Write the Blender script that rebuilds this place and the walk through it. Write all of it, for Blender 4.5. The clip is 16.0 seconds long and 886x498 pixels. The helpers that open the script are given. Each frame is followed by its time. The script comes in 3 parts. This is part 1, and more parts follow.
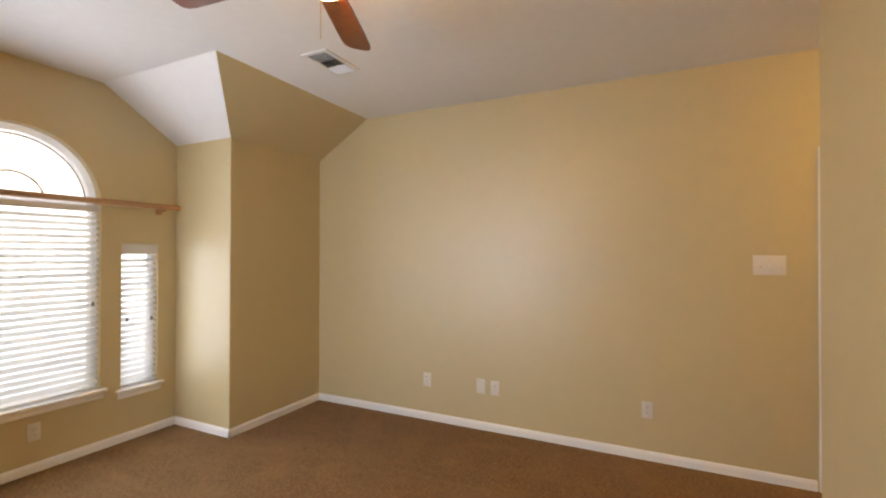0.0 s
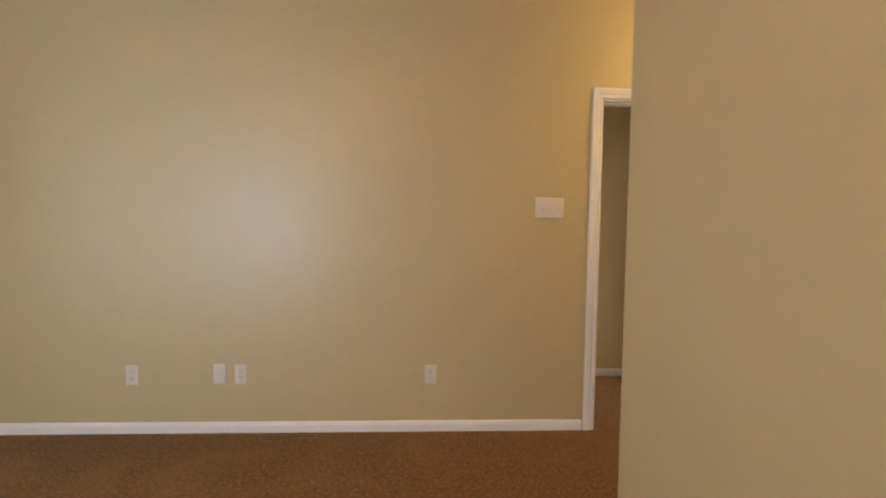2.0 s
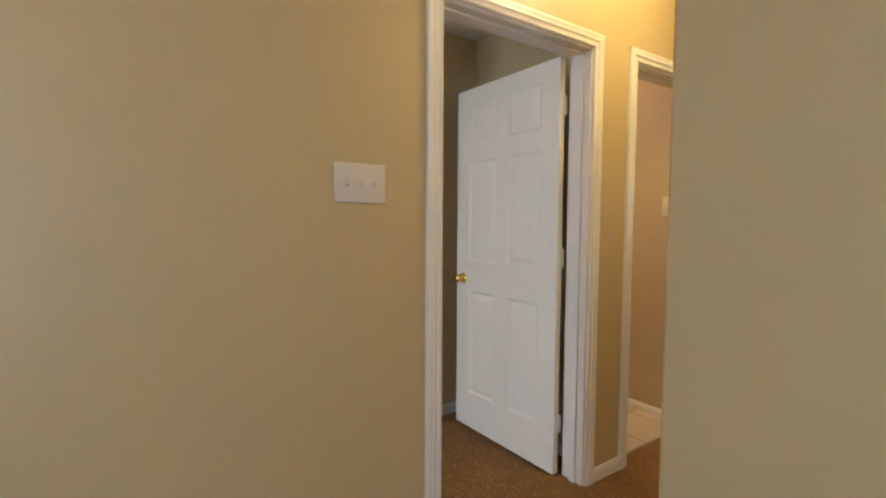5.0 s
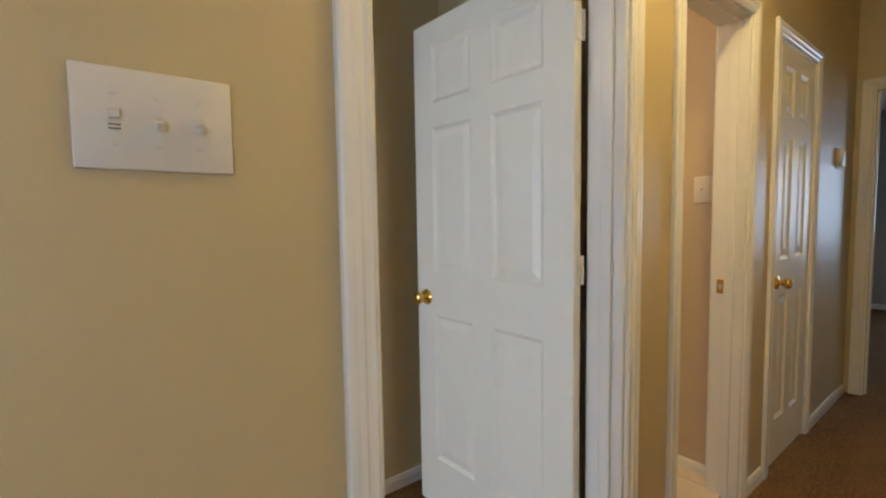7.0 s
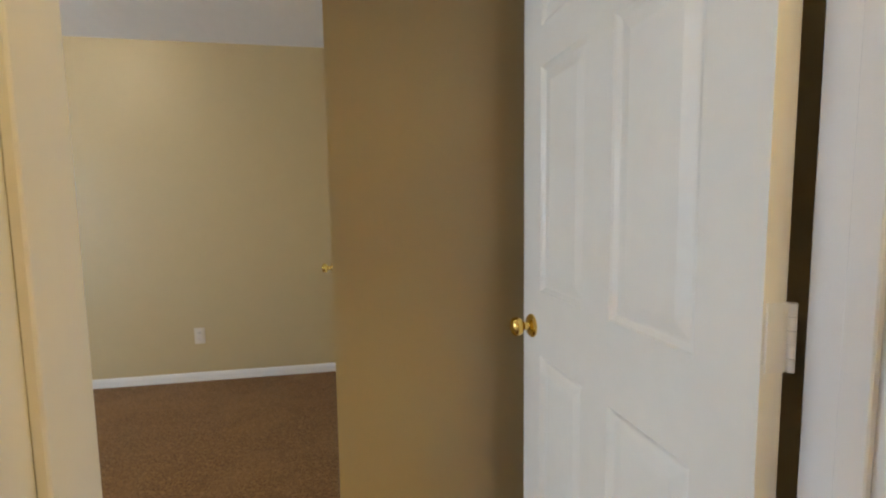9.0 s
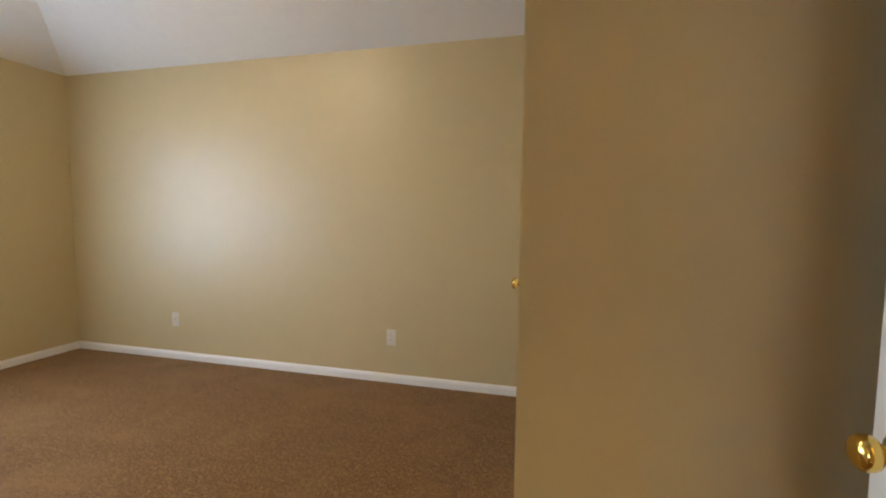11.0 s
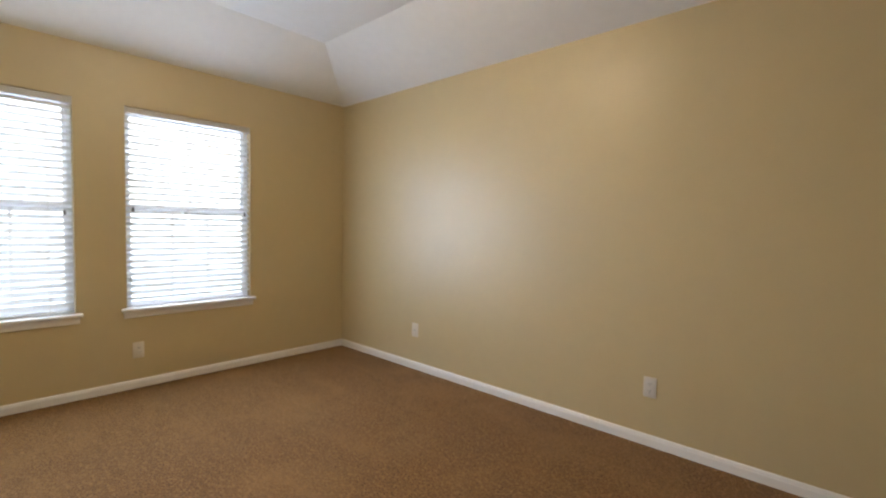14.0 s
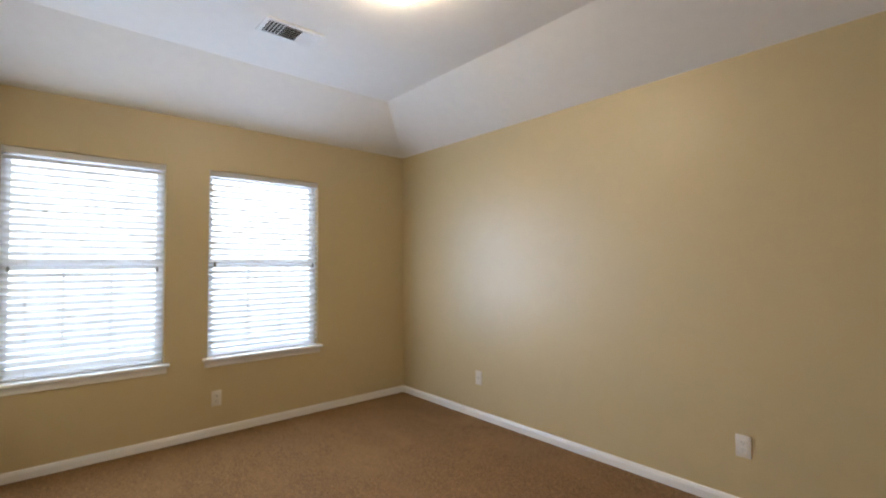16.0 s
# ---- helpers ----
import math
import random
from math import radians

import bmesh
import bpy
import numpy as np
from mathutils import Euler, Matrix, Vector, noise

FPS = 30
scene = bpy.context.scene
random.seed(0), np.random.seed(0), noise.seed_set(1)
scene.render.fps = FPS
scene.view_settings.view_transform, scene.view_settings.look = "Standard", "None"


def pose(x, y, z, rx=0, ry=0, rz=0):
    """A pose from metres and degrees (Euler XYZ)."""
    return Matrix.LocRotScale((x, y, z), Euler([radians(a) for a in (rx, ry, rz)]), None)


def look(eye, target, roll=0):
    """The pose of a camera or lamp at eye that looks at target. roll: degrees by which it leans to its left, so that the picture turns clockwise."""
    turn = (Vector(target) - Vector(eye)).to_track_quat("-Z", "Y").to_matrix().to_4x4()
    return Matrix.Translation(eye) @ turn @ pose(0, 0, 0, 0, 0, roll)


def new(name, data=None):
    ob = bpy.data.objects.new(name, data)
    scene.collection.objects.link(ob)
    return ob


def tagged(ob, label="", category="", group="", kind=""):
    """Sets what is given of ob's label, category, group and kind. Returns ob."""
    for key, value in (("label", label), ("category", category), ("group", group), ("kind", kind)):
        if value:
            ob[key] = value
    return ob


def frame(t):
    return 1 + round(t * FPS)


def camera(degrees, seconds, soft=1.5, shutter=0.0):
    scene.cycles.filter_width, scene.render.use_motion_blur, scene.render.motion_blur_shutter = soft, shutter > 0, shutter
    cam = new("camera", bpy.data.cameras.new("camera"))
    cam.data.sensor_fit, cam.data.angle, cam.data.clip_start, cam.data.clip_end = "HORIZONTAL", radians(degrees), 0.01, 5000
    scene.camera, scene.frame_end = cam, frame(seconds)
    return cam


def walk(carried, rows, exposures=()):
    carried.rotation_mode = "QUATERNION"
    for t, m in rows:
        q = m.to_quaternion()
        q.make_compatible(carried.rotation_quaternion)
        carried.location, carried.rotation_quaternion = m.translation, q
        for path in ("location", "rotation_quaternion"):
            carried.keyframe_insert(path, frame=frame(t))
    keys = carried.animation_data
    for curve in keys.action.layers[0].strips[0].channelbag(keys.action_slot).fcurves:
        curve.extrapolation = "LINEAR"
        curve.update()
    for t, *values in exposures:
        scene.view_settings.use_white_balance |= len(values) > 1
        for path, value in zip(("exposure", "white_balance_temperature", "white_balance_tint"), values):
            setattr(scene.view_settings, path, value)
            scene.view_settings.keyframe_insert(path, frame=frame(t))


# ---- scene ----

cam = camera(89.0, 16.0, soft=2.2)
PATH = [
    (0, (-0.912, -3.490, 1.45), (-1.788, -1.692, 1.468), 0.1),
    (0.5, (-1.015, -3.335, 1.445), (-1.658, -1.444, 1.342), 0.3),
    (1, (-0.993, -3.176, 1.346), (-1.421, -1.226, 1.229), -0.5),
    (1.5, (-1.004, -2.967, 1.25), (-1.17, -0.977, 1.135), 0.05),
    (2, (-1.106, -2.717, 1.227), (-0.99, -0.722, 1.145), 1.0),
    (2.5, (-1.11, -2.461, 1.239), (-0.775, -0.491, 1.149), 1.1),
    (3, (-1.019, -2.239, 1.26), (-0.562, -0.295, 1.168), 0.3),
    (3.5, (-1.016, -2.043, 1.266), (-0.391, -0.146, 1.16), 0.6),
    (4, (-1.018, -1.782, 1.257), (-0.187, 0.035, 1.158), 1.5),
    (4.5, (-0.982, -1.587, 1.257), (0.005, 0.149, 1.133), 1.7),
    (4.7, (-0.949, -1.494, 1.255), (0.095, 0.207, 1.135), 1.1),
    (6.8, (-0.443, -0.725, 1.245), (0.82, 0.82, 1.109), -0.7),
    (7, (-0.382, -0.688, 1.249), (0.855, 0.878, 1.111), -0.9),
    (7.5, (-0.216, -0.573, 1.256), (0.944, 1.047, 1.086), -0.9),
    (8, (-0.046, -0.522, 1.262), (0.9, 1.231, 1.077), -1.9),
    (8.2, (0.046, -0.484, 1.255), (0.867, 1.33, 1.07), -1.6),
    (10.3, (0.348, -0.112, 1.251), (0.088, 1.863, 1.072), -1.5),
    (10.5, (0.328, -0.06, 1.265), (-0.002, 1.904, 1.08), -1.5),
    (11, (0.262, 0.085, 1.25), (-0.235, 1.976, 1.102), 0.6),
    (11.5, (0.227, 0.252, 1.226), (-0.534, 2.094, 1.063), 0.1),
    (12, (0.158, 0.375, 1.243), (-0.81, 2.117, 1.075), 0.1),
    (12.5, (0.118, 0.392, 1.264), (-0.995, 2.048, 1.107), 0.4),
    (13, (0.045, 0.501, 1.211), (-1.177, 2.08, 1.095), 0.7),
    (13.5, (-0.049, 0.501, 1.219), (-1.331, 2.033, 1.114), 1.0),
    (14, (-0.085, 0.477, 1.233), (-1.444, 1.941, 1.138), 1.1),
    (14.5, (-0.115, 0.474, 1.247), (-1.561, 1.854, 1.164), 0.6),
    (15, (-0.108, 0.482, 1.259), (-1.62, 1.791, 1.206), 0.2),
    (15.5, (-0.154, 0.382, 1.3), (-1.656, 1.702, 1.291), -0.0),
    (16, (-0.153, 0.379, 1.308), (-1.66, 1.692, 1.378), -0.3),
]
EXPOSURES = [(0.0, 0.19, 8450, 17), (1.0, 0.13, 9050, 20), (2.5, 0.03, 7450, 15), (4.7, -0.02, 6900, 11), (7.0, 0.05, 6380, 5), (8.2, 0.10, 6400, 5), (10.5, 0.35, 6900, 9), (12.0, 0.32, 6850, 10), (13.5, 0.21, 7050, 11), (16.0, 0.20, 6650, 11)]
walk(cam, [(t, look(eye, target, roll)) for t, eye, target, roll in PATH], EXPOSURES)

# ---- world, sun and daylight ----
world = bpy.data.worlds.new("world")
scene.world = world
world.use_nodes = True
wn = world.node_tree.nodes
sky = wn.new("ShaderNodeTexSky")
sky.sky_type, sky.sun_disc = "NISHITA", False
sky.sun_elevation, sky.sun_rotation = radians(48), radians(80)
world.node_tree.links.new(sky.outputs[0], wn["Background"].inputs[0])
wn["Background"].inputs[1].default_value = 0.12
sun = new("sun", bpy.data.lights.new("sun", "SUN"))
sun.data.energy, sun.data.angle, sun.data.color = 3.0, radians(0.5), (1.0, 0.95, 0.87)
sun.matrix_world = look((20, 3.5, 22), (0, 0, 0))

# sky light in each opening: outside the glass, and what the slats let through
DAY_A, DAY_SMALL, DAY_B, FILL_END, DAY_SOUTH = (15, 10), (5, 3), (24, 19), 32, 92
DAY_COLOUR = (0.53, 0.70, 1.0)
ARCH_Y, ARCH_R, ARCH_Z, A_SILL = -2.095, 0.49, 1.798, 0.430


def daylight(x, y, z, wide, high, watts, turn=-90):
    """Sky light standing in a window's opening."""
    lamp = bpy.data.lights.new("daylight", "AREA")
    lamp.shape, lamp.size, lamp.size_y, lamp.energy, lamp.color = "RECTANGLE", wide, high, watts, DAY_COLOUR
    ob = new("daylight", lamp)
    ob.matrix_world = pose(x, y, z, 90, 0, turn)
    return ob


for x, k in ((-4.80, 0), (-4.625, 1)):
    daylight(x, ARCH_Y, 1.36, 0.88, 1.74, DAY_A[k])
    daylight(x, -1.341, 0.98, 0.24, 1.10, DAY_SMALL[k])
    daylight(x, -2.859, 0.98, 0.24, 1.10, DAY_SMALL[k])
for x, k in ((-4.15, 0), (-3.973, 1)):
    daylight(x, 0.596, 1.32, 0.82, 1.38, DAY_B[k])
    daylight(x, 1.755, 1.32, 0.84, 1.38, DAY_B[k])
daylight(-3.48, -4.73, 1.265, 0.82, 1.32, DAY_SOUTH, 0)
# fill lamp behind an invented opening, lights the far room and hallway
daylight(7.66, -1.6, 1.4, 1.0, 1.2, FILL_END, 90)


# ---- materials ----


def material(name, colour, rough=0.5, metal=0.0, spread=0.08, grain=40.0, stain=1.2, bump=0.1, bump_scale=120.0, depth=0.002,
             per_piece=0.0, coat=0.0, translucent=0.0, glow=0.0, spec=0.5):
    m = bpy.data.materials.new(name)
    m.use_nodes = True
    nt, nodes = m.node_tree, m.node_tree.nodes
    bsdf, out = nodes["Principled BSDF"], nodes["Material Output"]
    where = nodes.new("ShaderNodeTexCoord").outputs["Object"]
    fine, broad = nodes.new("ShaderNodeTexNoise"), nodes.new("ShaderNodeTexNoise")
    fine.inputs["Scale"].default_value, broad.inputs["Scale"].default_value = grain, stain
    fine.inputs["Detail"].default_value, broad.inputs["Detail"].default_value = 3, 4
    add = nodes.new("ShaderNodeMath")
    add.operation = "ADD"
    for node in (fine, broad):
        nt.links.new(where, node.inputs["Vector"])
    nt.links.new(fine.outputs["Fac"], add.inputs[0])
    nt.links.new(broad.outputs["Fac"], add.inputs[1])
    fac = add.outputs[0]
    if per_piece:
        info, mul, more = nodes.new("ShaderNodeObjectInfo"), nodes.new("ShaderNodeMath"), nodes.new("ShaderNodeMath")
        mul.operation, more.operation = "MULTIPLY_ADD", "ADD"
        nt.links.new(info.outputs["Random"], mul.inputs[0])
        mul.inputs[1].default_value, mul.inputs[2].default_value = per_piece, -per_piece / 2
        nt.links.new(fac, more.inputs[0])
        nt.links.new(mul.outputs[0], more.inputs[1])
        fac = more.outputs[0]
    ramp = nodes.new("ShaderNodeMapRange")
    ramp.inputs["From Min"].default_value, ramp.inputs["From Max"].default_value = 0.6, 1.4
    nt.links.new(fac, ramp.inputs["Value"])
    mix = nodes.new("ShaderNodeMix")
    mix.data_type = "RGBA"
    mix.inputs[6].default_value = (*[c * (1 - spread) for c in colour], 1)
    mix.inputs[7].default_value = (*[min(1, c * (1 + spread)) for c in colour], 1)
    nt.links.new(ramp.outputs[0], mix.inputs[0])
    nt.links.new(mix.outputs[2], bsdf.inputs["Base Color"])
    bsdf.inputs["Roughness"].default_value, bsdf.inputs["Metallic"].default_value = rough, metal
    bsdf.inputs["Coat Weight"].default_value = coat
    bsdf.inputs["Specular IOR Level"].default_value = spec
    if bump:
        tex, b = nodes.new("ShaderNodeTexNoise"), nodes.new("ShaderNodeBump")
        tex.inputs["Scale"].default_value, tex.inputs["Detail"].default_value = bump_scale, 2
        b.inputs["Strength"].default_value, b.inputs["Distance"].default_value = bump, depth
        nt.links.new(where, tex.inputs["Vector"])
        nt.links.new(tex.outputs["Fac"], b.inputs["Height"])
        nt.links.new(b.outputs[0], bsdf.inputs["Normal"])
    if glow:
        bsdf.inputs["Emission Color"].default_value, bsdf.inputs["Emission Strength"].default_value = (*colour, 1), glow
    if translucent:
        t, ms = nodes.new("ShaderNodeBsdfTranslucent"), nodes.new("ShaderNodeMixShader")
        t.inputs[0].default_value, ms.inputs[0].default_value = (*colour, 1), translucent
        nt.links.new(bsdf.outputs[0], ms.inputs[1])
        nt.links.new(t.outputs[0], ms.inputs[2])
        nt.links.new(ms.outputs[0], out.inputs[0])
    return m


def glass_material():
    m = bpy.data.materials.new("window_glass")
    m.use_nodes = True
    nodes, nt = m.node_tree.nodes, m.node_tree
    clear, shine, mix, edge = (nodes.new("ShaderNodeBsdfTransparent"), nodes.new("ShaderNodeBsdfGlossy"), nodes.new("ShaderNodeMixShader"),
                               nodes.new("ShaderNodeFresnel"))
    shine.inputs["Roughness"].default_value = 0.02
    nt.links.new(edge.outputs[0], mix.inputs[0])
    nt.links.new(clear.outputs[0], mix.inputs[1])
    nt.links.new(shine.outputs[0], mix.inputs[2])
    nt.links.new(mix.outputs[0], nodes["Material Output"].inputs[0])
    return m


def carpet_material():
    """Cut-pile carpet: tufts as fine cells, mottled yarn, and broad tracks where the pile lies over."""
    m = bpy.data.materials.new("carpet")
    m.use_nodes = True
    nt, nodes = m.node_tree, m.node_tree.nodes
    bsdf = nodes["Principled BSDF"]
    where = nodes.new("ShaderNodeTexCoord").outputs["Object"]

    def noise_at(scale, detail=3, distort=0.0):
        n = nodes.new("ShaderNodeTexNoise")
        n.inputs["Scale"].default_value, n.inputs["Detail"].default_value, n.inputs["Distortion"].default_value = scale, detail, distort
        nt.links.new(where, n.inputs["Vector"])
        return n.outputs["Fac"]

    def mixed(a, b, fac, low, high):
        r, x = nodes.new("ShaderNodeMapRange"), nodes.new("ShaderNodeMix")
        r.inputs["From Min"].default_value, r.inputs["From Max"].default_value = low, high
        x.data_type = "RGBA"
        nt.links.new(fac, r.inputs["Value"])
        nt.links.new(r.outputs[0], x.inputs[0])
        for k, v in ((6, a), (7, b)):
            if isinstance(v, tuple):
                x.inputs[k].default_value = (*v, 1)
            else:
                nt.links.new(v, x.inputs[k])
        return x.outputs[2]

    yarn = mixed(CARPET_DARK, CARPET_LIGHT, noise_at(120, 4), 0.36, 0.62)
    yarn = mixed(yarn, (0.305, 0.168, 0.061), noise_at(52, 5), 0.50, 0.74)
    turned = nodes.new("ShaderNodeMapping")
    turned.inputs["Rotation"].default_value, turned.inputs["Scale"].default_value = (0, 0, radians(38)), (0.5, 6.0, 1)
    nt.links.new(where, turned.inputs["Vector"])
    swath = nodes.new("ShaderNodeTexNoise")
    swath.inputs["Scale"].default_value, swath.inputs["Detail"].default_value, swath.inputs["Distortion"].default_value = 1.3, 5, 0.5
    nt.links.new(turned.outputs[0], swath.inputs["Vector"])
    yarn = mixed(yarn, (0.24, 0.128, 0.047), swath.outputs["Fac"], 0.54, 1.0)
    yarn = mixed(yarn, (0.12, 0.056, 0.015), noise_at(15, 7), 0.52, 1.0)
    tracks = mixed(yarn, CARPET_LAID, noise_at(2.2, 3, 0.6), 0.48, 1.0)
    nt.links.new(tracks, bsdf.inputs["Base Color"])
    bsdf.inputs["Roughness"].default_value, bsdf.inputs["Sheen Weight"].default_value = 0.95, 0.08
    bsdf.inputs["Specular IOR Level"].default_value = 0.1
    b1, b2 = nodes.new("ShaderNodeBump"), nodes.new("ShaderNodeBump")
    nt.links.new(noise_at(110, 5), b1.inputs["Height"])
    b1.inputs["Strength"].default_value, b1.inputs["Distance"].default_value = 0.7, 0.006
    nt.links.new(noise_at(28, 3), b2.inputs["Height"])
    b2.inputs["Strength"].default_value, b2.inputs["Distance"].default_value = 0.08, 0.012
    nt.links.new(b1.outputs[0], b2.inputs["Normal"])
    nt.links.new(b2.outputs[0], bsdf.inputs["Normal"])
    return m


CARPET_DARK, CARPET_LIGHT, CARPET_LAID = (0.080, 0.036, 0.011), (0.258, 0.132, 0.044), (0.265, 0.143, 0.051)
TAN = material("tan_wall_paint", (0.545, 0.430, 0.236), 0.42, spec=0.92, spread=0.03, grain=9, stain=0.7, bump=0.25, bump_scale=170, depth=0.0012)
PINK = material("bath_wall_paint", (0.55, 0.43, 0.31), 0.45, spread=0.03, grain=9, stain=0.8, bump=0.25, bump_scale=170, depth=0.0012)
GREY = material("far_room_paint", (0.46, 0.44, 0.42), 0.5, spread=0.03, grain=9, bump=0.2, bump_scale=170, depth=0.001)
CEIL = material("ceiling_paint", (0.78, 0.76, 0.73), 0.8, spread=0.03, grain=14, stain=0.6, bump=0.35, bump_scale=110, depth=0.002)
TRIM = material("white_trim_paint", (0.80, 0.77, 0.73), 0.26, spread=0.03, grain=12, stain=2, bump=0.12, bump_scale=60, depth=0.0008)
DOOR = material("white_door_paint", (0.79, 0.745, 0.655), 0.38, spread=0.025, grain=20, stain=1.5, bump=0.15, bump_scale=90, depth=0.0006)
PLATE = material("white_plastic", (0.69, 0.63, 0.555), 0.3, spread=0.02, bump=0)
SLOT = material("dark_slot", (0.03, 0.028, 0.025), 0.6, spread=0.1, bump=0)
BRASS = material("polished_brass", (0.83, 0.58, 0.16), 0.16, 1.0, spread=0.08, grain=60, bump=0.06, bump_scale=300, depth=0.0004)
STEEL = material("dull_steel", (0.5, 0.47, 0.42), 0.35, 1.0, spread=0.1, bump=0)
SLAT = material("white_blind_slat", (0.84, 0.84, 0.83), 0.4, spread=0.03, grain=30, bump=0.05, per_piece=0.15, translucent=0.5)
# on the headrails this grey carries the shade under the window head
RAIL = material("blind_headrail", (0.62, 0.60, 0.58), 0.4, spread=0.03, bump=0)
CLEAT = material("cord_tassel_plastic", (0.22, 0.21, 0.19), 0.5, spread=0.1, bump=0)
CORD = material("blind_cord", (0.7, 0.68, 0.62), 0.7, spread=0.05, bump=0)
VINYL = material("white_window_vinyl", (0.84, 0.84, 0.84), 0.35, spread=0.03, bump=0.05, translucent=0.5)
GLASS = glass_material()
ROD = material("stained_rod_wood", (0.42, 0.22, 0.10), 0.4, spread=0.25, grain=50, stain=6, bump=0.1, bump_scale=90, depth=0.0006)
BLADE = material("cherry_fan_blade", (0.19, 0.055, 0.022), 0.32, spread=0.3, grain=25, stain=5, bump=0.08, bump_scale=60, depth=0.0006, coat=0.2)
BRONZE = material("fan_bronze", (0.22, 0.12, 0.06), 0.35, 0.8, spread=0.15, bump=0)
SHADE = material("lit_frosted_glass", (1.0, 0.71, 0.36), 0.4, spread=0.02, bump=0, glow=66.0)
DOME = material("lit_dome_glass", (1.0, 0.82, 0.55), 0.4, spread=0.02, bump=0, glow=47.0)
AMBER = material("lit_amber_glass", (1.0, 0.77, 0.36), 0.4, spread=0.02, bump=0, glow=70.0)
VENT = material("white_register_metal", (0.74, 0.73, 0.71), 0.4, spread=0.04, bump=0)
DUCT_SHADE = material("duct_shade", (0.06, 0.055, 0.05), 0.7, spread=0.2, bump=0)
CARPET = carpet_material()
TILE = material("pale_bath_tile", (0.55, 0.45, 0.36), 0.3, spread=0.1, grain=14, stain=3, bump=0.05, per_piece=0.2)
GROUT = material("grout", (0.32, 0.27, 0.22), 0.8, spread=0.1, bump=0.1)
GRASS = material("lawn", (0.07, 0.10, 0.04), 0.9, spread=0.4, grain=3, stain=0.3, bump=0.3, bump_scale=30, depth=0.03)
SKY_LID = material("sky_lid_board", (0.2, 0.18, 0.16), 0.8, bump=0)
BUFF = material("thermostat_plastic", (0.62, 0.56, 0.46), 0.45, spread=0.03, bump=0)

# ---- mesh helpers ----


def box(bm, x0, x1, y0, y1, z0, z1, bevel=0.0, segments=2):
    m = Matrix.Translation(((x0 + x1) / 2, (y0 + y1) / 2, (z0 + z1) / 2)) @ Matrix.Diagonal((x1 - x0, y1 - y0, z1 - z0, 1))
    vs = bmesh.ops.create_cube(bm, size=1, matrix=m)["verts"]
    if bevel:
        es = list({e for v in vs for e in v.link_edges})
        bmesh.ops.bevel(bm, geom=es, offset=bevel, segments=segments, profile=0.5, affect="EDGES")
    return bm


def boxed(*a, **k):
    return box(bmesh.new(), *a, **k)


def lathe(bm, profile, m, sides=24):
    """A turned piece: profile of (radius, along) about m's z axis."""
    rings = []
    for r, h in profile:
        if r < 1e-5:
            rings.append([bm.verts.new(m @ Vector((0, 0, h)))])
        else:
            rings.append([bm.verts.new(m @ Vector((r * math.cos(a), r * math.sin(a), h))) for a in (2 * math.pi * i / sides for i in range(sides))])
    for p, q in zip(rings, rings[1:]):
        for i in range(sides):
            j = (i + 1) % sides
            if len(p) == 1 and len(q) > 1:
                bm.faces.new((p[0], q[i], q[j]))
            elif len(q) == 1 and len(p) > 1:
                bm.faces.new((p[i], p[j], q[0]))
            elif len(p) > 1:
                bm.faces.new((p[i], p[j], q[j], q[i]))
    return bm


def tube(bm, a, b, r, sides=12):
    a, b = Vector(a), Vector(b)
    m = Matrix.Translation(a) @ (b - a).to_track_quat("Z", "Y").to_matrix().to_4x4()
    d = (b - a).length
    return lathe(bm, [(0, 0), (r, 0), (r, d), (0, d)], m, sides)


def solid(bm, faces):
    """A closed body from faces given by their corners."""
    for f in faces:
        bm.faces.new([bm.verts.new(c) for c in f])
    bmesh.ops.remove_doubles(bm, verts=bm.verts, dist=1e-4)
    bmesh.ops.recalc_face_normals(bm, faces=bm.faces)
    return bm


def linked(name, bm, mat, smooth=False):
    bmesh.ops.recalc_face_normals(bm, faces=bm.faces)
    me = bpy.data.meshes.new(name)
    bm.to_mesh(me)
    bm.free()
    me.materials.append(mat)
    if smooth:
        me.shade_smooth()
        me.set_sharp_from_angle(angle=radians(38))
    return new(name, me)


def part(name, bm, mat, parent, label="", smooth=False):
    ob = linked(name, bm, mat, smooth)
    ob.parent = parent
    if label:
        ob["label"] = label
    return ob


def structure(name, bm, mat, label, category, smooth=False):
    return tagged(linked(name, bm, mat, smooth), label, category, kind="structure")


def thing(name, label, category, m=None, group="", kind=""):
    ob = new(name)
    ob.empty_display_size = 0.1
    if m is not None:
        ob.matrix_basis = m
    return tagged(ob, label, category, group, kind)


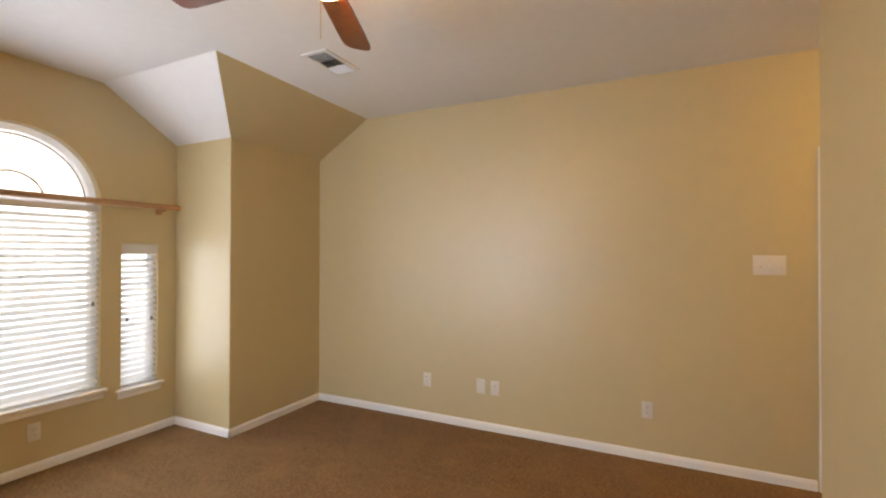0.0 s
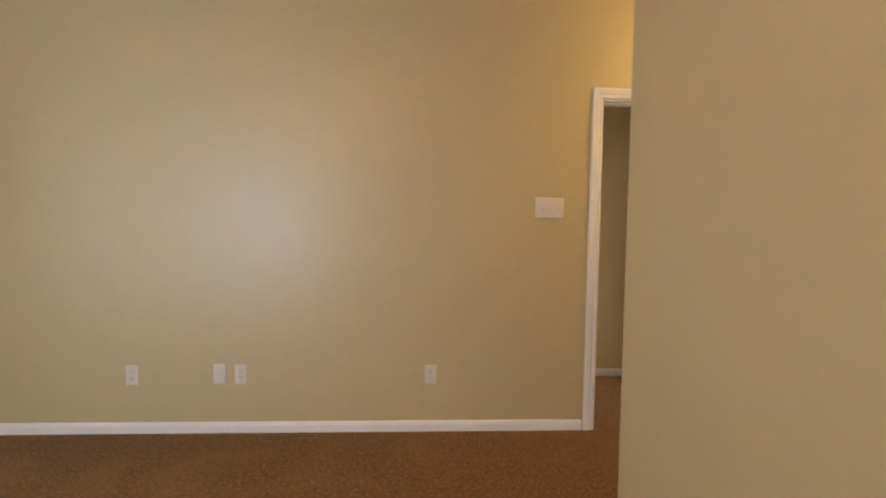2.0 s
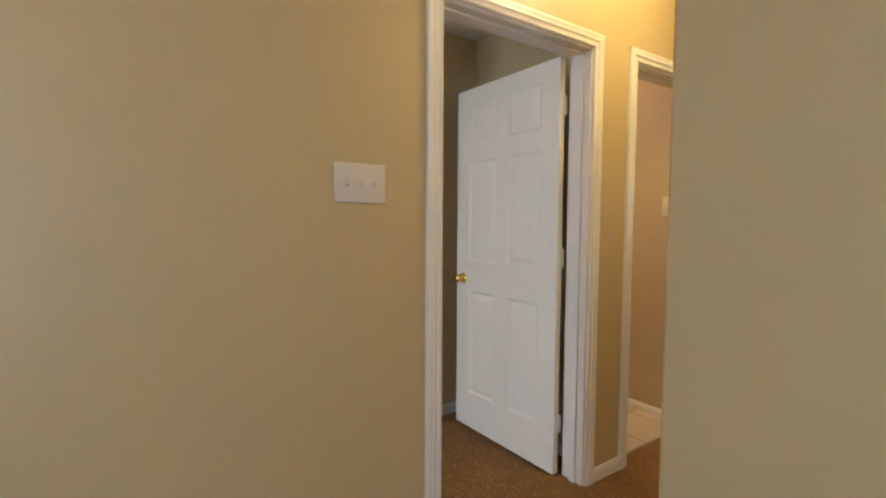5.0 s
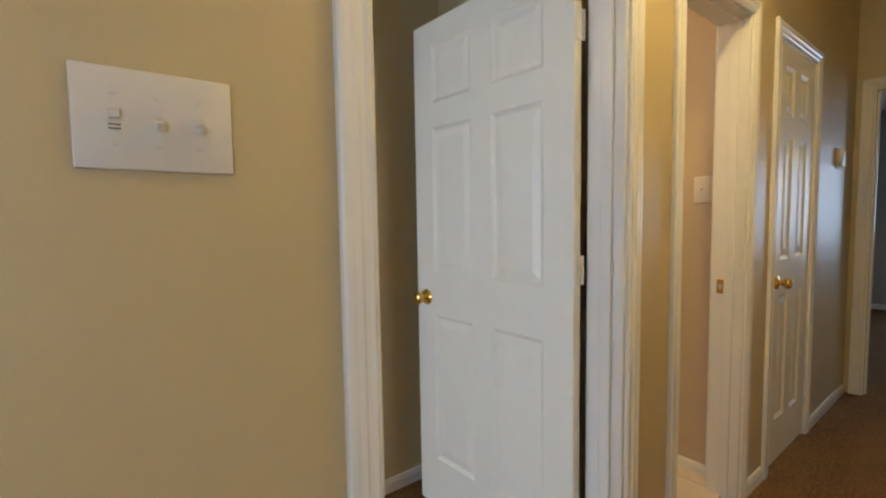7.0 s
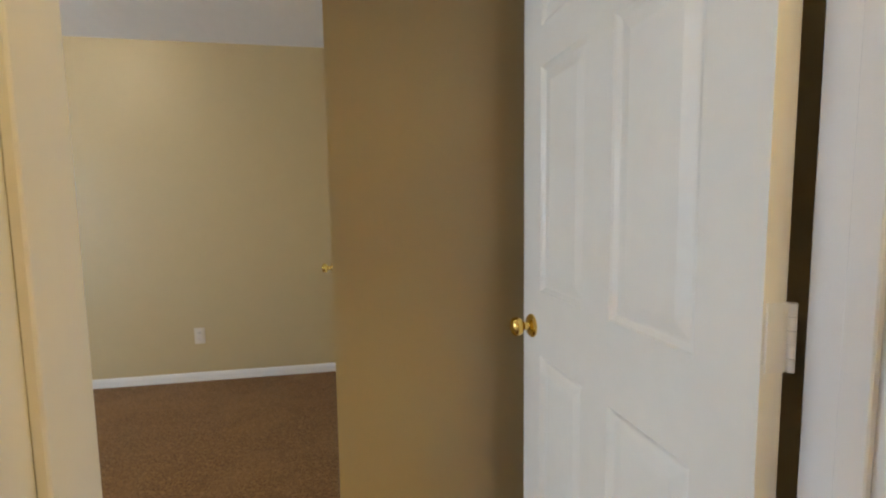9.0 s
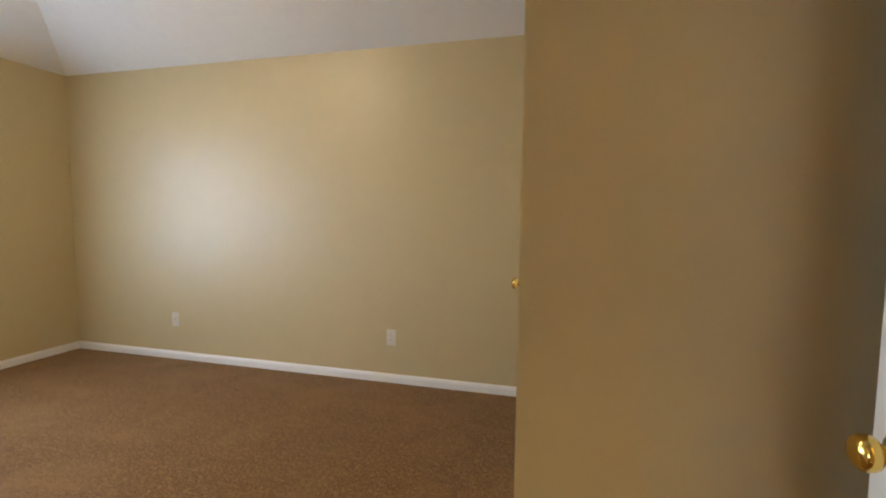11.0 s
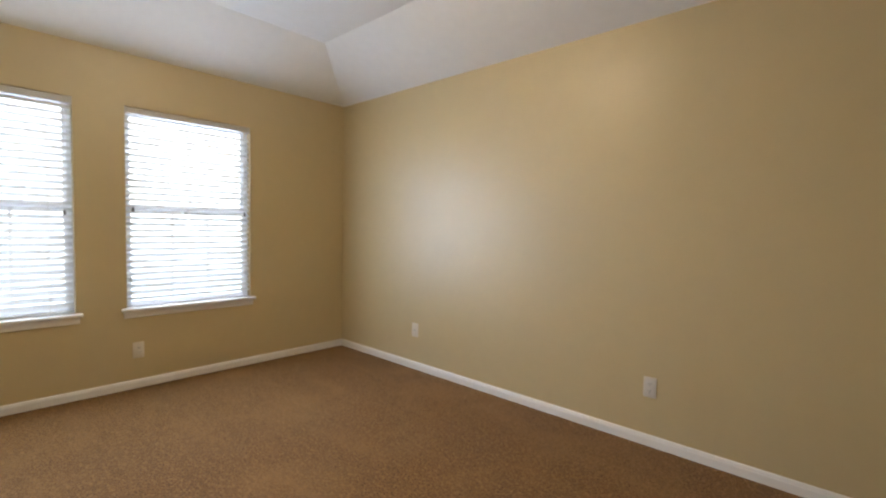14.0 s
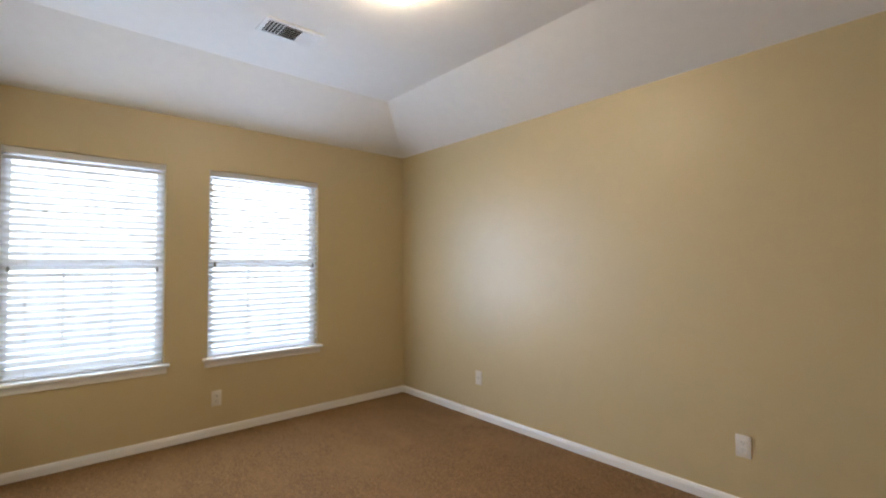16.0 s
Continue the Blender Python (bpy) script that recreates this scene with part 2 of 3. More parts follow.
def wall_mesh(along, lo, hi, near, far, z0, z1, holes=()):
    """A wall that runs along x or y from lo to hi, between the planes near and far, with holes (u0, u1, z0, z1) through it."""
    us = sorted({lo, hi, *[h[0] for h in holes], *[h[1] for h in holes]})
    zs = sorted({z0, z1, *[h[2] for h in holes], *[h[3] for h in holes]})
    bm, verts = bmesh.new(), {}

    def v(u, d, z):
        key = (round(u, 4), d, round(z, 4))
        if key not in verts:
            depth = far if d else near
            verts[key] = bm.verts.new((u, depth, z) if along == "x" else (depth, u, z))
        return verts[key]

    def full(i, j):
        if not (0 <= i < len(us) - 1 and 0 <= j < len(zs) - 1):
            return False
        u, z = (us[i] + us[i + 1]) / 2, (zs[j] + zs[j + 1]) / 2
        return not any(a < u < b and c < z < d for a, b, c, d in holes)

    for i in range(len(us) - 1):
        for j in range(len(zs) - 1):
            if not full(i, j):
                continue
            a, b, c, d = us[i], us[i + 1], zs[j], zs[j + 1]
            for s in (0, 1):
                bm.faces.new((v(a, s, c), v(b, s, c), v(b, s, d), v(a, s, d)))
            for p, q, k in (((a, c), (a, d), (i - 1, j)), ((b, c), (b, d), (i + 1, j)), ((a, c), (b, c), (i, j - 1)), ((a, d), (b, d), (i, j + 1))):
                if not full(*k):
                    bm.faces.new((v(p[0], 0, p[1]), v(q[0], 0, q[1]), v(q[0], 1, q[1]), v(p[0], 1, p[1])))
    return bm


def bevelled(ob, width=0.008, segments=3):
    mod = ob.modifiers.new("round", "BEVEL")
    mod.width, mod.segments, mod.limit_method, mod.angle_limit = width, segments, "ANGLE", radians(50)
    return ob

# ---- the large structure ----
TOP = 2.92
bm = bmesh.new()
for x0, x1, y0, y1 in ((-4.76, -0.173, -4.70, 0.12), (-0.173, 3.81, -1.14, 0.12), (-4.105, 3.81, 0.12, 3.305), (3.81, 7.6, -3.12, 1.62)):
    box(bm, x0, x1, y0, y1, -0.12, 0.0)
floor = structure("floor", bm, CARPET, "brown cut-pile carpet with worn lighter tracks", "carpet")
# ground sheet out of view, coloured as grass and added for bounced daylight
structure("ground", boxed(-150, 150, -150, 150, -0.6, -0.3), GRASS, "unseen green ground round the house, added to bounce daylight", "ground")
# unseen slab, added to keep sky light from leaking in above the ceilings
structure("roof", boxed(-5.0, 7.8, -4.9, 3.5, TOP, TOP + 0.1), SKY_LID, "unseen slab above the rooms, added to block sky light", "roof")

DOORS = {"bedroom": (0.0, 0.838), "bath": (1.155, 1.77), "closet": (2.10, 2.735)}
DOOR_TOP = 2.05
structure("wall_middle", wall_mesh("x", -3.975, 3.81, 0.0, 0.12, 0, TOP, [(a, b, 0, DOOR_TOP) for a, b in DOORS.values()]), TAN,
          "tan painted drywall with three doorways", "wall")
bevelled(structure("wall_alcove_north", boxed(-4.76, -3.975, -1.032, 0.12, 0, TOP), TAN, "tan painted drywall beside the window bay", "wall"))
bevelled(structure("wall_alcove_south", boxed(-4.76, -3.975, -4.70, -3.15, 0, TOP), TAN, "tan painted drywall beside the window bay", "wall"))
structure("wall_south", wall_mesh("x", -3.975, -0.173, -4.70, -4.56, 0, TOP, [(-3.93, -3.03, 0.55, 1.98)]), TAN, "tan painted drywall with one window", "wall")
bevelled(structure("wall_east", boxed(-0.297, -0.173, -4.56, -1.012, 0, TOP), TAN, "tan painted drywall ending in an outside corner", "wall"), 0.006)
structure("wall_hall_south", boxed(-0.173, 3.81, -1.14, -1.015, 0, TOP), TAN, "plain tan painted hallway wall", "wall")
structure("wall_hall_end", wall_mesh("y", -1.015, 0.0, 3.69, 3.81, 0, TOP, [(-0.85, -0.085, 0, DOOR_TOP)]), TAN,
          "tan painted hallway end wall with an open doorway", "wall")
structure("wall_vestibule", boxed(0.97, 1.09, 0.12, 1.155, 0, TOP), TAN, "tan painted drywall behind the bedroom door", "wall")
structure("wall_closet_front", boxed(0.298, 0.97, 1.035, 1.155, 0, TOP), TAN, "tan painted drywall facing the bedroom doorway", "wall")
structure("wall_closet_side", wall_mesh("y", 1.035, 3.165, 0.178, 0.298, 0, TOP, [(1.68, 2.40, 0, DOOR_TOP)]), TAN,
          "tan painted drywall with a closet doorway", "wall")
structure("wall_north", boxed(-4.105, 1.97, 3.165, 3.305, 0, TOP), TAN, "tan painted drywall lit by the windows", "wall")
B_WINDOWS = [(0.137, 1.014), (1.305, 2.210)]
B_SILL, B_HEAD = 0.580, 2.060
structure("wall_west_bedroom", wall_mesh("y", 0.12, 3.165, -4.105, -3.985, 0, TOP, [(a, b, B_SILL, B_HEAD) for a, b in B_WINDOWS]), TAN,
          "tan painted drywall with two windows", "wall")
structure("wall_bath_east", boxed(1.85, 1.97, 0.12, 3.165, 0, TOP), PINK, "pinkish tan bathroom wall", "wall")
structure("wall_bath_north", boxed(1.09, 1.85, 2.3, 2.42, 0, TOP), PINK, "pinkish tan bathroom wall", "wall")
structure("wall_bath_west", boxed(1.09, 1.10, 0.12, 2.3, 0, TOP), PINK, "pinkish tan bathroom wall", "wall")

# far room beyond the hallway
structure("wall_far_north", boxed(3.81, 7.6, 1.5, 1.62, 0, TOP), GREY, "plain grey wall of the far room", "wall")
structure("wall_far_south", boxed(3.81, 7.6, -3.12, -3.0, 0, TOP), GREY, "plain grey wall of the far room", "wall")
# the opening is made up and out of view; the fill lamp shines through it
structure("wall_far_east", wall_mesh("y", -3.0, 1.5, 7.48, 7.6, 0, TOP, [(-2.1, -1.1, 0.8, 2.0)]), GREY, "grey far room wall, unseen opening added to let lamp light in", "wall")
structure("wall_far_west", wall_mesh("y", -3.0, -1.14, 3.69, 3.81, 0, TOP), GREY, "plain grey wall of the far room", "wall")
structure("wall_far_corner", boxed(3.69, 3.81, 0.12, 1.62, 0, TOP), GREY, "plain grey wall of the far room", "wall")

# bay window wall with an arched opening
SMALL = [(-1.465, -1.185), (-3.005, -2.725)]
SMALL_Z = (0.385, 1.52)


def bay_wall():
    hole = (ARCH_Y - ARCH_R, ARCH_Y + ARCH_R, A_SILL, TOP - 0.05)
    bm = wall_mesh("y", -3.15, -1.032, -4.76, -4.638, 0, TOP, [hole] + [(a, b, *SMALL_Z) for a, b in SMALL])
    steps, top = 40, TOP - 0.05
    pts = [(ARCH_Y - ARCH_R * math.cos(math.pi * i / steps), ARCH_Z + ARCH_R * math.sin(math.pi * i / steps)) for i in range(steps + 1)]
    for (ya, za), (yb, zb) in zip(pts, pts[1:]):
        for x in (-4.76, -4.638):
            bm.faces.new([bm.verts.new(c) for c in ((x, ya, za), (x, yb, zb), (x, yb, top), (x, ya, top))])
        bm.faces.new([bm.verts.new(c) for c in ((-4.76, ya, za), (-4.76, yb, zb), (-4.638, yb, zb), (-4.638, ya, za))])
    return bm


structure("wall_west_bay", bay_wall(), TAN, "tan painted bay wall with arched and narrow windows", "wall")

# ceilings
A_TOP, A_LOW, RUN = 2.71, 2.36, 0.57
bm = boxed(-4.76, 3.81, -4.70, 0.0, A_TOP, A_TOP + 0.1)
for y0, s in ((-1.032, 1), (-3.15, -1)):
    a, b = (-4.638, y0, A_LOW), (-3.975, y0, A_LOW)
    c, d = (-3.975 + RUN, y0 - s * RUN, A_TOP + 0.002), (-4.638, y0 - s * RUN, A_TOP + 0.002)
    e, f = (-4.638, y0, A_TOP + 0.002), (-3.975, y0, A_TOP + 0.002)
    sub = solid(bmesh.new(), [(a, b, c, d), (a, b, f, e), (e, f, c, d), (a, e, d), (b, f, c)])
    me = bpy.data.meshes.new("slope")
    sub.to_mesh(me)
    sub.free()
    bm.from_mesh(me)
structure("ceiling_living", bm, CEIL, "white textured ceiling sloping down at the bay", "ceiling")
for y0, y1, s in ((-1.032, 0.0, 1), (-3.15, -4.56, -1)):
    a, b = (-3.975, y0, A_LOW), (-3.975, y1, A_LOW)
    c, d = (-3.975 + RUN, y1, A_TOP + 0.002), (-3.975 + RUN, y0 - s * RUN, A_TOP + 0.002)
    e, f = (-3.975, y0, A_TOP + 0.002), (-3.975, y1, A_TOP + 0.002)
    structure("ceiling_slope", solid(bmesh.new(), [(a, b, c, d), (a, b, f, e), (e, f, c, d), (a, e, d), (b, c, f)]), TAN,
              "tan painted sloping soffit above the wall", "ceiling")

B_TOP, B_LOW, B_RUN = 2.72, 2.43, 0.61
x0, x1, y0, y1 = -3.985, 0.178, 0.12, 3.165
lo = [(x0, y0, B_LOW), (x1, y1, B_LOW), (x0, y1, B_LOW)]
hi = [(x0 + B_RUN, y0, B_TOP), (x1, y0, B_TOP), (x1, y1 - B_RUN, B_TOP), (x0 + B_RUN, y1 - B_RUN, B_TOP)]
up = [(x0, y0, TOP - 0.002), (x1, y0, TOP - 0.002), (x1, y1, TOP - 0.002), (x0, y1, TOP - 0.002)]
structure("ceiling_bedroom", solid(bmesh.new(), [hi, (lo[1], lo[2], hi[3], hi[2]), (lo[2], lo[0], hi[0], hi[3]), (lo[0], hi[0], up[0]), (hi[0], hi[1], up[1], up[0]),
          (hi[1], hi[2], up[2], up[1]), (lo[1], up[2], hi[2]), (lo[1], lo[2], up[3], up[2]), (lo[2], lo[0], up[0], up[3]), up]), CEIL,
          "white textured tray ceiling with sloping sides", "ceiling")
structure("ceiling_vestibule", boxed(0.178, 0.97, 0.12, 1.035, 2.44, TOP - 0.002), CEIL, "white textured ceiling above the entry", "ceiling")
structure("ceiling_bath", boxed(1.10, 1.85, 0.12, 2.3, 2.44, 2.54), CEIL, "white bathroom ceiling", "ceiling")
structure("ceiling_far", boxed(3.81, 7.48, -3.0, 1.5, 2.50, 2.6), CEIL, "white ceiling of the far room", "ceiling")

# ---- trim ----
BASE = [(0, 0), (0.013, 0), (0.013, 0.043), (0.010, 0.049), (0.010, 0.053), (0.005, 0.062), (0, 0.064)]


def baseboard(a, b, normal):
    """A moulded board along the floor from a to b, standing out along normal."""
    bm = bmesh.new()
    ends = []
    for p in (a, b):
        ends.append([bm.verts.new((p[0] + normal[0] * d, p[1] + normal[1] * d, z)) for d, z in BASE])
    n = len(BASE)
    for i in range(n):
        bm.faces.new((ends[0][i], ends[0][(i + 1) % n], ends[1][(i + 1) % n], ends[1][i]))
    bm.faces.new(ends[0])
    bm.faces.new(ends[1])
    return structure("baseboard", bm, TRIM, "cream white moulded baseboard along the carpet", "baseboard")


N_, S_, E_, W_ = (0, 1), (0, -1), (1, 0), (-1, 0)
for a, b, n in (((-3.975, 0), (-0.066, 0), S_), ((-3.975, -1.045), (-3.975, -0.013), E_), ((-4.638, -1.032), (-3.962, -1.032), S_), ((-4.638, -3.137), (-4.638, -1.045), E_),
                ((-4.638, -3.15), (-3.962, -3.15), N_), ((-3.975, -4.56), (-3.975, -3.137), E_), ((-3.962, -4.56), (-0.310, -4.56), N_),
                ((-0.297, -4.56), (-0.297, -0.999), W_), ((-0.297, -1.012), (3.69, -1.012), N_), ((0.894, 0), (1.099, 0), S_), ((1.836, 0), (2.034, 0), S_),
                ((2.801, 0), (3.69, 0), S_), ((-3.985, 0.133), (-3.985, 3.165), E_), ((-3.972, 3.165), (0.165, 3.165), S_), ((0.178, 1.022), (0.178, 1.624), W_),
                ((0.178, 2.456), (0.178, 3.165), W_), ((0.165, 1.035), (0.957, 1.035), S_), ((0.97, 0.12), (0.97, 1.035), W_), ((-3.985, 0.12), (-0.066, 0.12), N_),
                ((1.85, 0.12), (1.85, 2.3), W_), ((1.10, 2.3), (1.85, 2.3), S_), ((7.48, -3.0), (7.48, 1.5), W_), ((3.81, 1.5), (7.48, 1.5), S_)):
    baseboard(a, b, n)

CASING = [(0, 0), (0, 0.009), (0.006, 0.013), (0.014, 0.010), (0.022, 0.011), (0.030, 0.016), (0.040, 0.015), (0.050, 0.017), (0.058, 0.016), (0.062, 0.012), (0.062, 0)]


def casing(parent, m, width, height):
    """Three mitred boards round an opening; in m's space the wall is y = 0, the opening runs from x = 0, and the boards stand out to -y."""
    corners = [((0, 0), (-1, 0)), ((0, height), (-1, 1)), ((width, height), (1, 1)), ((width, 0), (1, 0))]
    for (p, o), (q, r) in zip(corners, corners[1:]):
        bm, ends = bmesh.new(), []
        for (u, z), (du, dz) in ((p, o), (q, r)):
            ends.append([bm.verts.new(m @ Vector((u + du * w, -d, z + dz * w))) for w, d in CASING])
        n = len(CASING)
        for i in range(n):
            bm.faces.new((ends[0][i], ends[0][(i + 1) % n], ends[1][(i + 1) % n], ends[1][i]))
        bm.faces.new(ends[0])
        bm.faces.new(ends[1])
        part("casing", bm, TRIM, parent)


def door_frame(name, m, width, depth=0.12, height=DOOR_TOP, stop=0.07, back=True):
    """Jambs, stops and casings; in m's space the opening runs from x = 0 to width, the wall from y = 0 to depth."""
    fr = thing(name, "white painted door frame with moulded casing", "door frame", kind="structure")
    t = 0.018
    for x0, x1, z0, z1 in ((0, t, 0, height), (width - t, width, 0, height), (t, width - t, height - t, height)):
        bm = boxed(x0, x1, -0.001, depth + 0.001, z0, z1, 0.002, 1)
        bm.transform(m)
        part("jamb", bm, TRIM, fr)
    for x0, x1, z0, z1 in ((t, t + 0.011, 0, height - t), (width - t - 0.011, width - t, 0, height - t), (t + 0.011, width - t - 0.011, height - t - 0.011, height - t)):
        bm = boxed(x0, x1, stop - 0.035, stop, z0, z1, 0.002, 1)
        bm.transform(m)
        part("stop", bm, TRIM, fr)
    casing(fr, m @ pose(0.006, -0.001, 0), width - 0.012, height - 0.006)
    if back:
        casing(fr, m @ pose(width - 0.006, depth + 0.001, 0, 0, 0, 180), width - 0.012, height - 0.006)
    return fr


door_frame("door_frame_1", pose(0, 0, 0), 0.838)
bath_frame = door_frame("door_frame_2", pose(1.155, 0, 0), 0.615)
door_frame("door_frame_3", pose(2.10, 0, 0), 0.635, stop=0.08)
door_frame("door_frame_4", pose(3.69, -0.085, 0, 0, 0, -90), 0.765)
door_frame("door_frame_5", pose(0.178, 2.40, 0, 0, 0, -90), 0.72, stop=0.08)

# ---- doors ----
PANEL_ROWS = ((0.215, 0.835), (1.01, 1.60), (1.70, 1.925))


def leaf_mesh(width, height, thick=0.035, stile=0.112, mid=0.10):
    """A six-panel door: the hinge edge at x = 0, faces at y = 0 and y = thick."""
    bm = bmesh.new()
    xs = [0, stile, (width - mid) / 2, (width + mid) / 2, width - stile, width]
    zs = [0, *[z for r in PANEL_ROWS for z in r], height]
    rows = {1, 3, 5}
    for y, s in ((0, 1), (thick, -1)):
        for i in range(5):
            for j in range(len(zs) - 1):
                a, b, c, d = xs[i], xs[i + 1], zs[j], zs[j + 1]
                if i in (1, 3) and j in rows:
                    loops = []
                    for inset, deep in ((0, 0), (0.004, 0.0035), (0.014, 0.0085), (0.019, 0.0085), (0.046, 0.003), (0.050, 0.003)):
                        yy = y + s * deep
                        loops.append([bm.verts.new(v) for v in ((a + inset, yy, c + inset), (b - inset, yy, c + inset), (b - inset, yy, d - inset), (a + inset, yy, d - inset))])
                    for p, q in zip(loops, loops[1:]):
                        for k in range(4):
                            bm.faces.new((p[k], p[(k + 1) % 4], q[(k + 1) % 4], q[k]))
                    bm.faces.new(loops[-1])
                else:
                    bm.faces.new([bm.verts.new(v) for v in ((a, y, c), (b, y, c), (b, y, d), (a, y, d))])
    for a, b in (((0, 0), (width, 0)), ((width, 0), (width, height)), ((width, height), (0, height)), ((0, height), (0, 0))):
        bm.faces.new([bm.verts.new(v) for v in ((a[0], 0, a[1]), (b[0], 0, b[1]), (b[0], thick, b[1]), (a[0], thick, a[1]))])
    bmesh.ops.remove_doubles(bm, verts=bm.verts, dist=1e-5)
    return bm


KNOB = [(0, 0), (0.033, 0), (0.033, 0.004), (0.029, 0.009), (0.015, 0.012), (0.0115, 0.016), (0.0115, 0.026), (0.016, 0.030), (0.0235, 0.036), (0.0265, 0.044),
        (0.0265, 0.050), (0.024, 0.057), (0.017, 0.062), (0.008, 0.0635), (0, 0.064)]


def knob(parent, x, z, y, out):
    part("knob", lathe(bmesh.new(), KNOB, pose(x, y, z, 90 if out < 0 else -90), 28), BRASS, parent, "polished brass round knob", True)


def hinge(parent, z, side):
    """A painted butt hinge at the leaf's hinge edge; its barrel stands on the side y < 0 (-1) or past the leaf (1)."""
    y = -0.006 if side < 0 else 0.041
    bm = boxed(-0.003, -0.0005, 0.0 if side < 0 else 0.004, 0.031 if side < 0 else 0.038, z - 0.045, z + 0.045)
    h = part("hinge", bm, TRIM, parent, "white painted butt hinge")
    b = bmesh.new()
    for k in range(5):
        tube(b, (-0.003, y, z - 0.045 + k * 0.018), (-0.003, y, z - 0.045 + k * 0.018 + 0.017), 0.006, 12)
    part("hinge_barrel", b, TRIM, h)
    return h


def panel_door(m, width, label, mirror=False, knobs=(-1, 1), hinge_side=-1, height=2.018):
    d = thing("panel_door", label, "door", m)
    bm = leaf_mesh(width, height)
    if mirror:
        bm.transform(Matrix.Diagonal((-1, 1, 1, 1)))
    s = -1 if mirror else 1
    part("leaf", bm, DOOR, d)
    for side in knobs:
        knob(d, s * (width - 0.062), 0.905, 0.0 if side < 0 else 0.035, side)
    part("latch_plate", boxed(s * width - 0.001 if s > 0 else -width - 0.002, s * width + 0.002 if s > 0 else -width + 0.001, 0.006, 0.029, 0.877, 0.934), BRASS, d)
    for z in (0.25, 1.07, 1.80):
        h = hinge(d, z, hinge_side)
        if mirror:
            h.matrix_basis = Matrix.Diagonal((-1, 1, 1, 1))
    return d

# bedroom door, swung open into the bedroom
panel_door(pose(0.800, 0.131, 0.012, 0, 0, 90 + 2.2), 0.775, "white six-panel door standing open with brass knob")
# hallway closet door, shut
panel_door(pose(2.714, 0.003, 0.012), 0.592, "white six-panel closet door, shut, brass knob", mirror=True, knobs=(-1,))
# bedroom closet door, a little ajar
panel_door(pose(0.199, 1.700, 0.012, 0, 0, 90 + 6.5), 0.675, "white six-panel bedroom closet door, slightly ajar", knobs=(1,), hinge_side=1)

# strike plate in the bathroom jamb
bm = boxed(1.7500, 1.7522, 0.072, 0.100, 0.905, 0.965, 0.0008, 1)
strike = part("strike_plate", bm, BRASS, bath_frame, "brass strike plate")
part("strike_hole", boxed(1.7494, 1.7501, 0.080, 0.092, 0.924, 0.946), RAIL, strike)

# ---- windows ----


def sky_backdrop():
    m = bpy.data.materials.new("bright_hazy_sky")
    m.use_nodes = True
    nodes, nt = m.node_tree.nodes, m.node_tree
    nodes.remove(nodes["Principled BSDF"])
    glow, where, split, ramp, mix = (nodes.new("ShaderNodeEmission"), nodes.new("ShaderNodeTexCoord"), nodes.new("ShaderNodeSeparateXYZ"),
                                     nodes.new("ShaderNodeMapRange"), nodes.new("ShaderNodeMix"))
    nt.links.new(where.outputs["Object"], split.inputs[0])
    nt.links.new(split.outputs["Z"], ramp.inputs["Value"])
    ramp.inputs["From Min"].default_value, ramp.inputs["From Max"].default_value = 0.2, 1.6
    mix.data_type = "RGBA"
    mix.inputs[6].default_value, mix.inputs[7].default_value = (0.62, 0.80, 1.0, 1), (0.90, 0.96, 1.0, 1)
    nt.links.new(ramp.outputs[0], mix.inputs[0])
    nt.links.new(mix.outputs[2], glow.inputs[0])
    glow.inputs[1].default_value = SKY_GLOW
    nt.links.new(glow.outputs[0], nodes["Material Output"].inputs[0])
    return m


SKY_GLOW = 3.1
structure("backdrop", boxed(-7.2, -7.1, -14, 12, -0.3, 7), sky_backdrop(), "plain bright hazy daylight outside the windows", "backdrop")


def plain_window(name, y0, y1, z0, z1, face, lights=3, thick=0.12):  # one light: a fixed sash
    """A hung window in a wall that faces +x with its inner plane at face."""
    w = thing(name, "white vinyl hung window with moulded wooden sill", "window", kind="structure")
    xo, f = face - thick, 0.022
    fr = part("window_frame", wall_mesh("y", y0 + 0.001, y1 - 0.001, xo + 0.005, xo + 0.06, z0 + 0.001, z1 - 0.001, [(y0 + f, y1 - f, z0 + f, z1 - f)]), VINYL, w)
    zm = (z0 + z1) / 2
    for k, (a, b, dx) in enumerate(((z0 + f, zm + 0.02, 0.030), (zm - 0.02, z1 - f, 0.008)) if lights > 1 else ((z0 + f, z1 - f, 0.020),)):
        sash = part("sash", wall_mesh("y", y0 + f, y1 - f, xo + dx, xo + dx + 0.02, a, b, [(y0 + f + 0.024, y1 - f - 0.024, a + 0.035, b - 0.035)]), VINYL, w)
        pane = part("pane", boxed(xo + dx + 0.008, xo + dx + 0.012, y0 + f + 0.024, y1 - f - 0.024, a + 0.035, b - 0.035), GLASS, sash)
        pane.visible_shadow = False
        if k == 0 and lights > 1:
            for i in range(1, lights):
                ym = y0 + f + 0.035 + (y1 - y0 - 2 * f - 0.07) * i / lights
                part("muntin", boxed(xo + dx + 0.0125, xo + dx + 0.018, ym - 0.006, ym + 0.006, a + 0.035, b - 0.035), VINYL, sash)
    stool(w, y0, y1, z0, face)
    return w


def stool(w, y0, y1, z0, face):
    part("window_sill", boxed(face - 0.06, face + 0.045, y0 - 0.035, y1 + 0.035, z0 - 0.004, z0 + 0.020, 0.007, 3), TRIM, w, smooth=True)
    part("apron", boxed(face - 0.002, face + 0.016, y0 - 0.02, y1 + 0.02, z0 - 0.052, z0 - 0.006, 0.004, 2), TRIM, w, smooth=True)


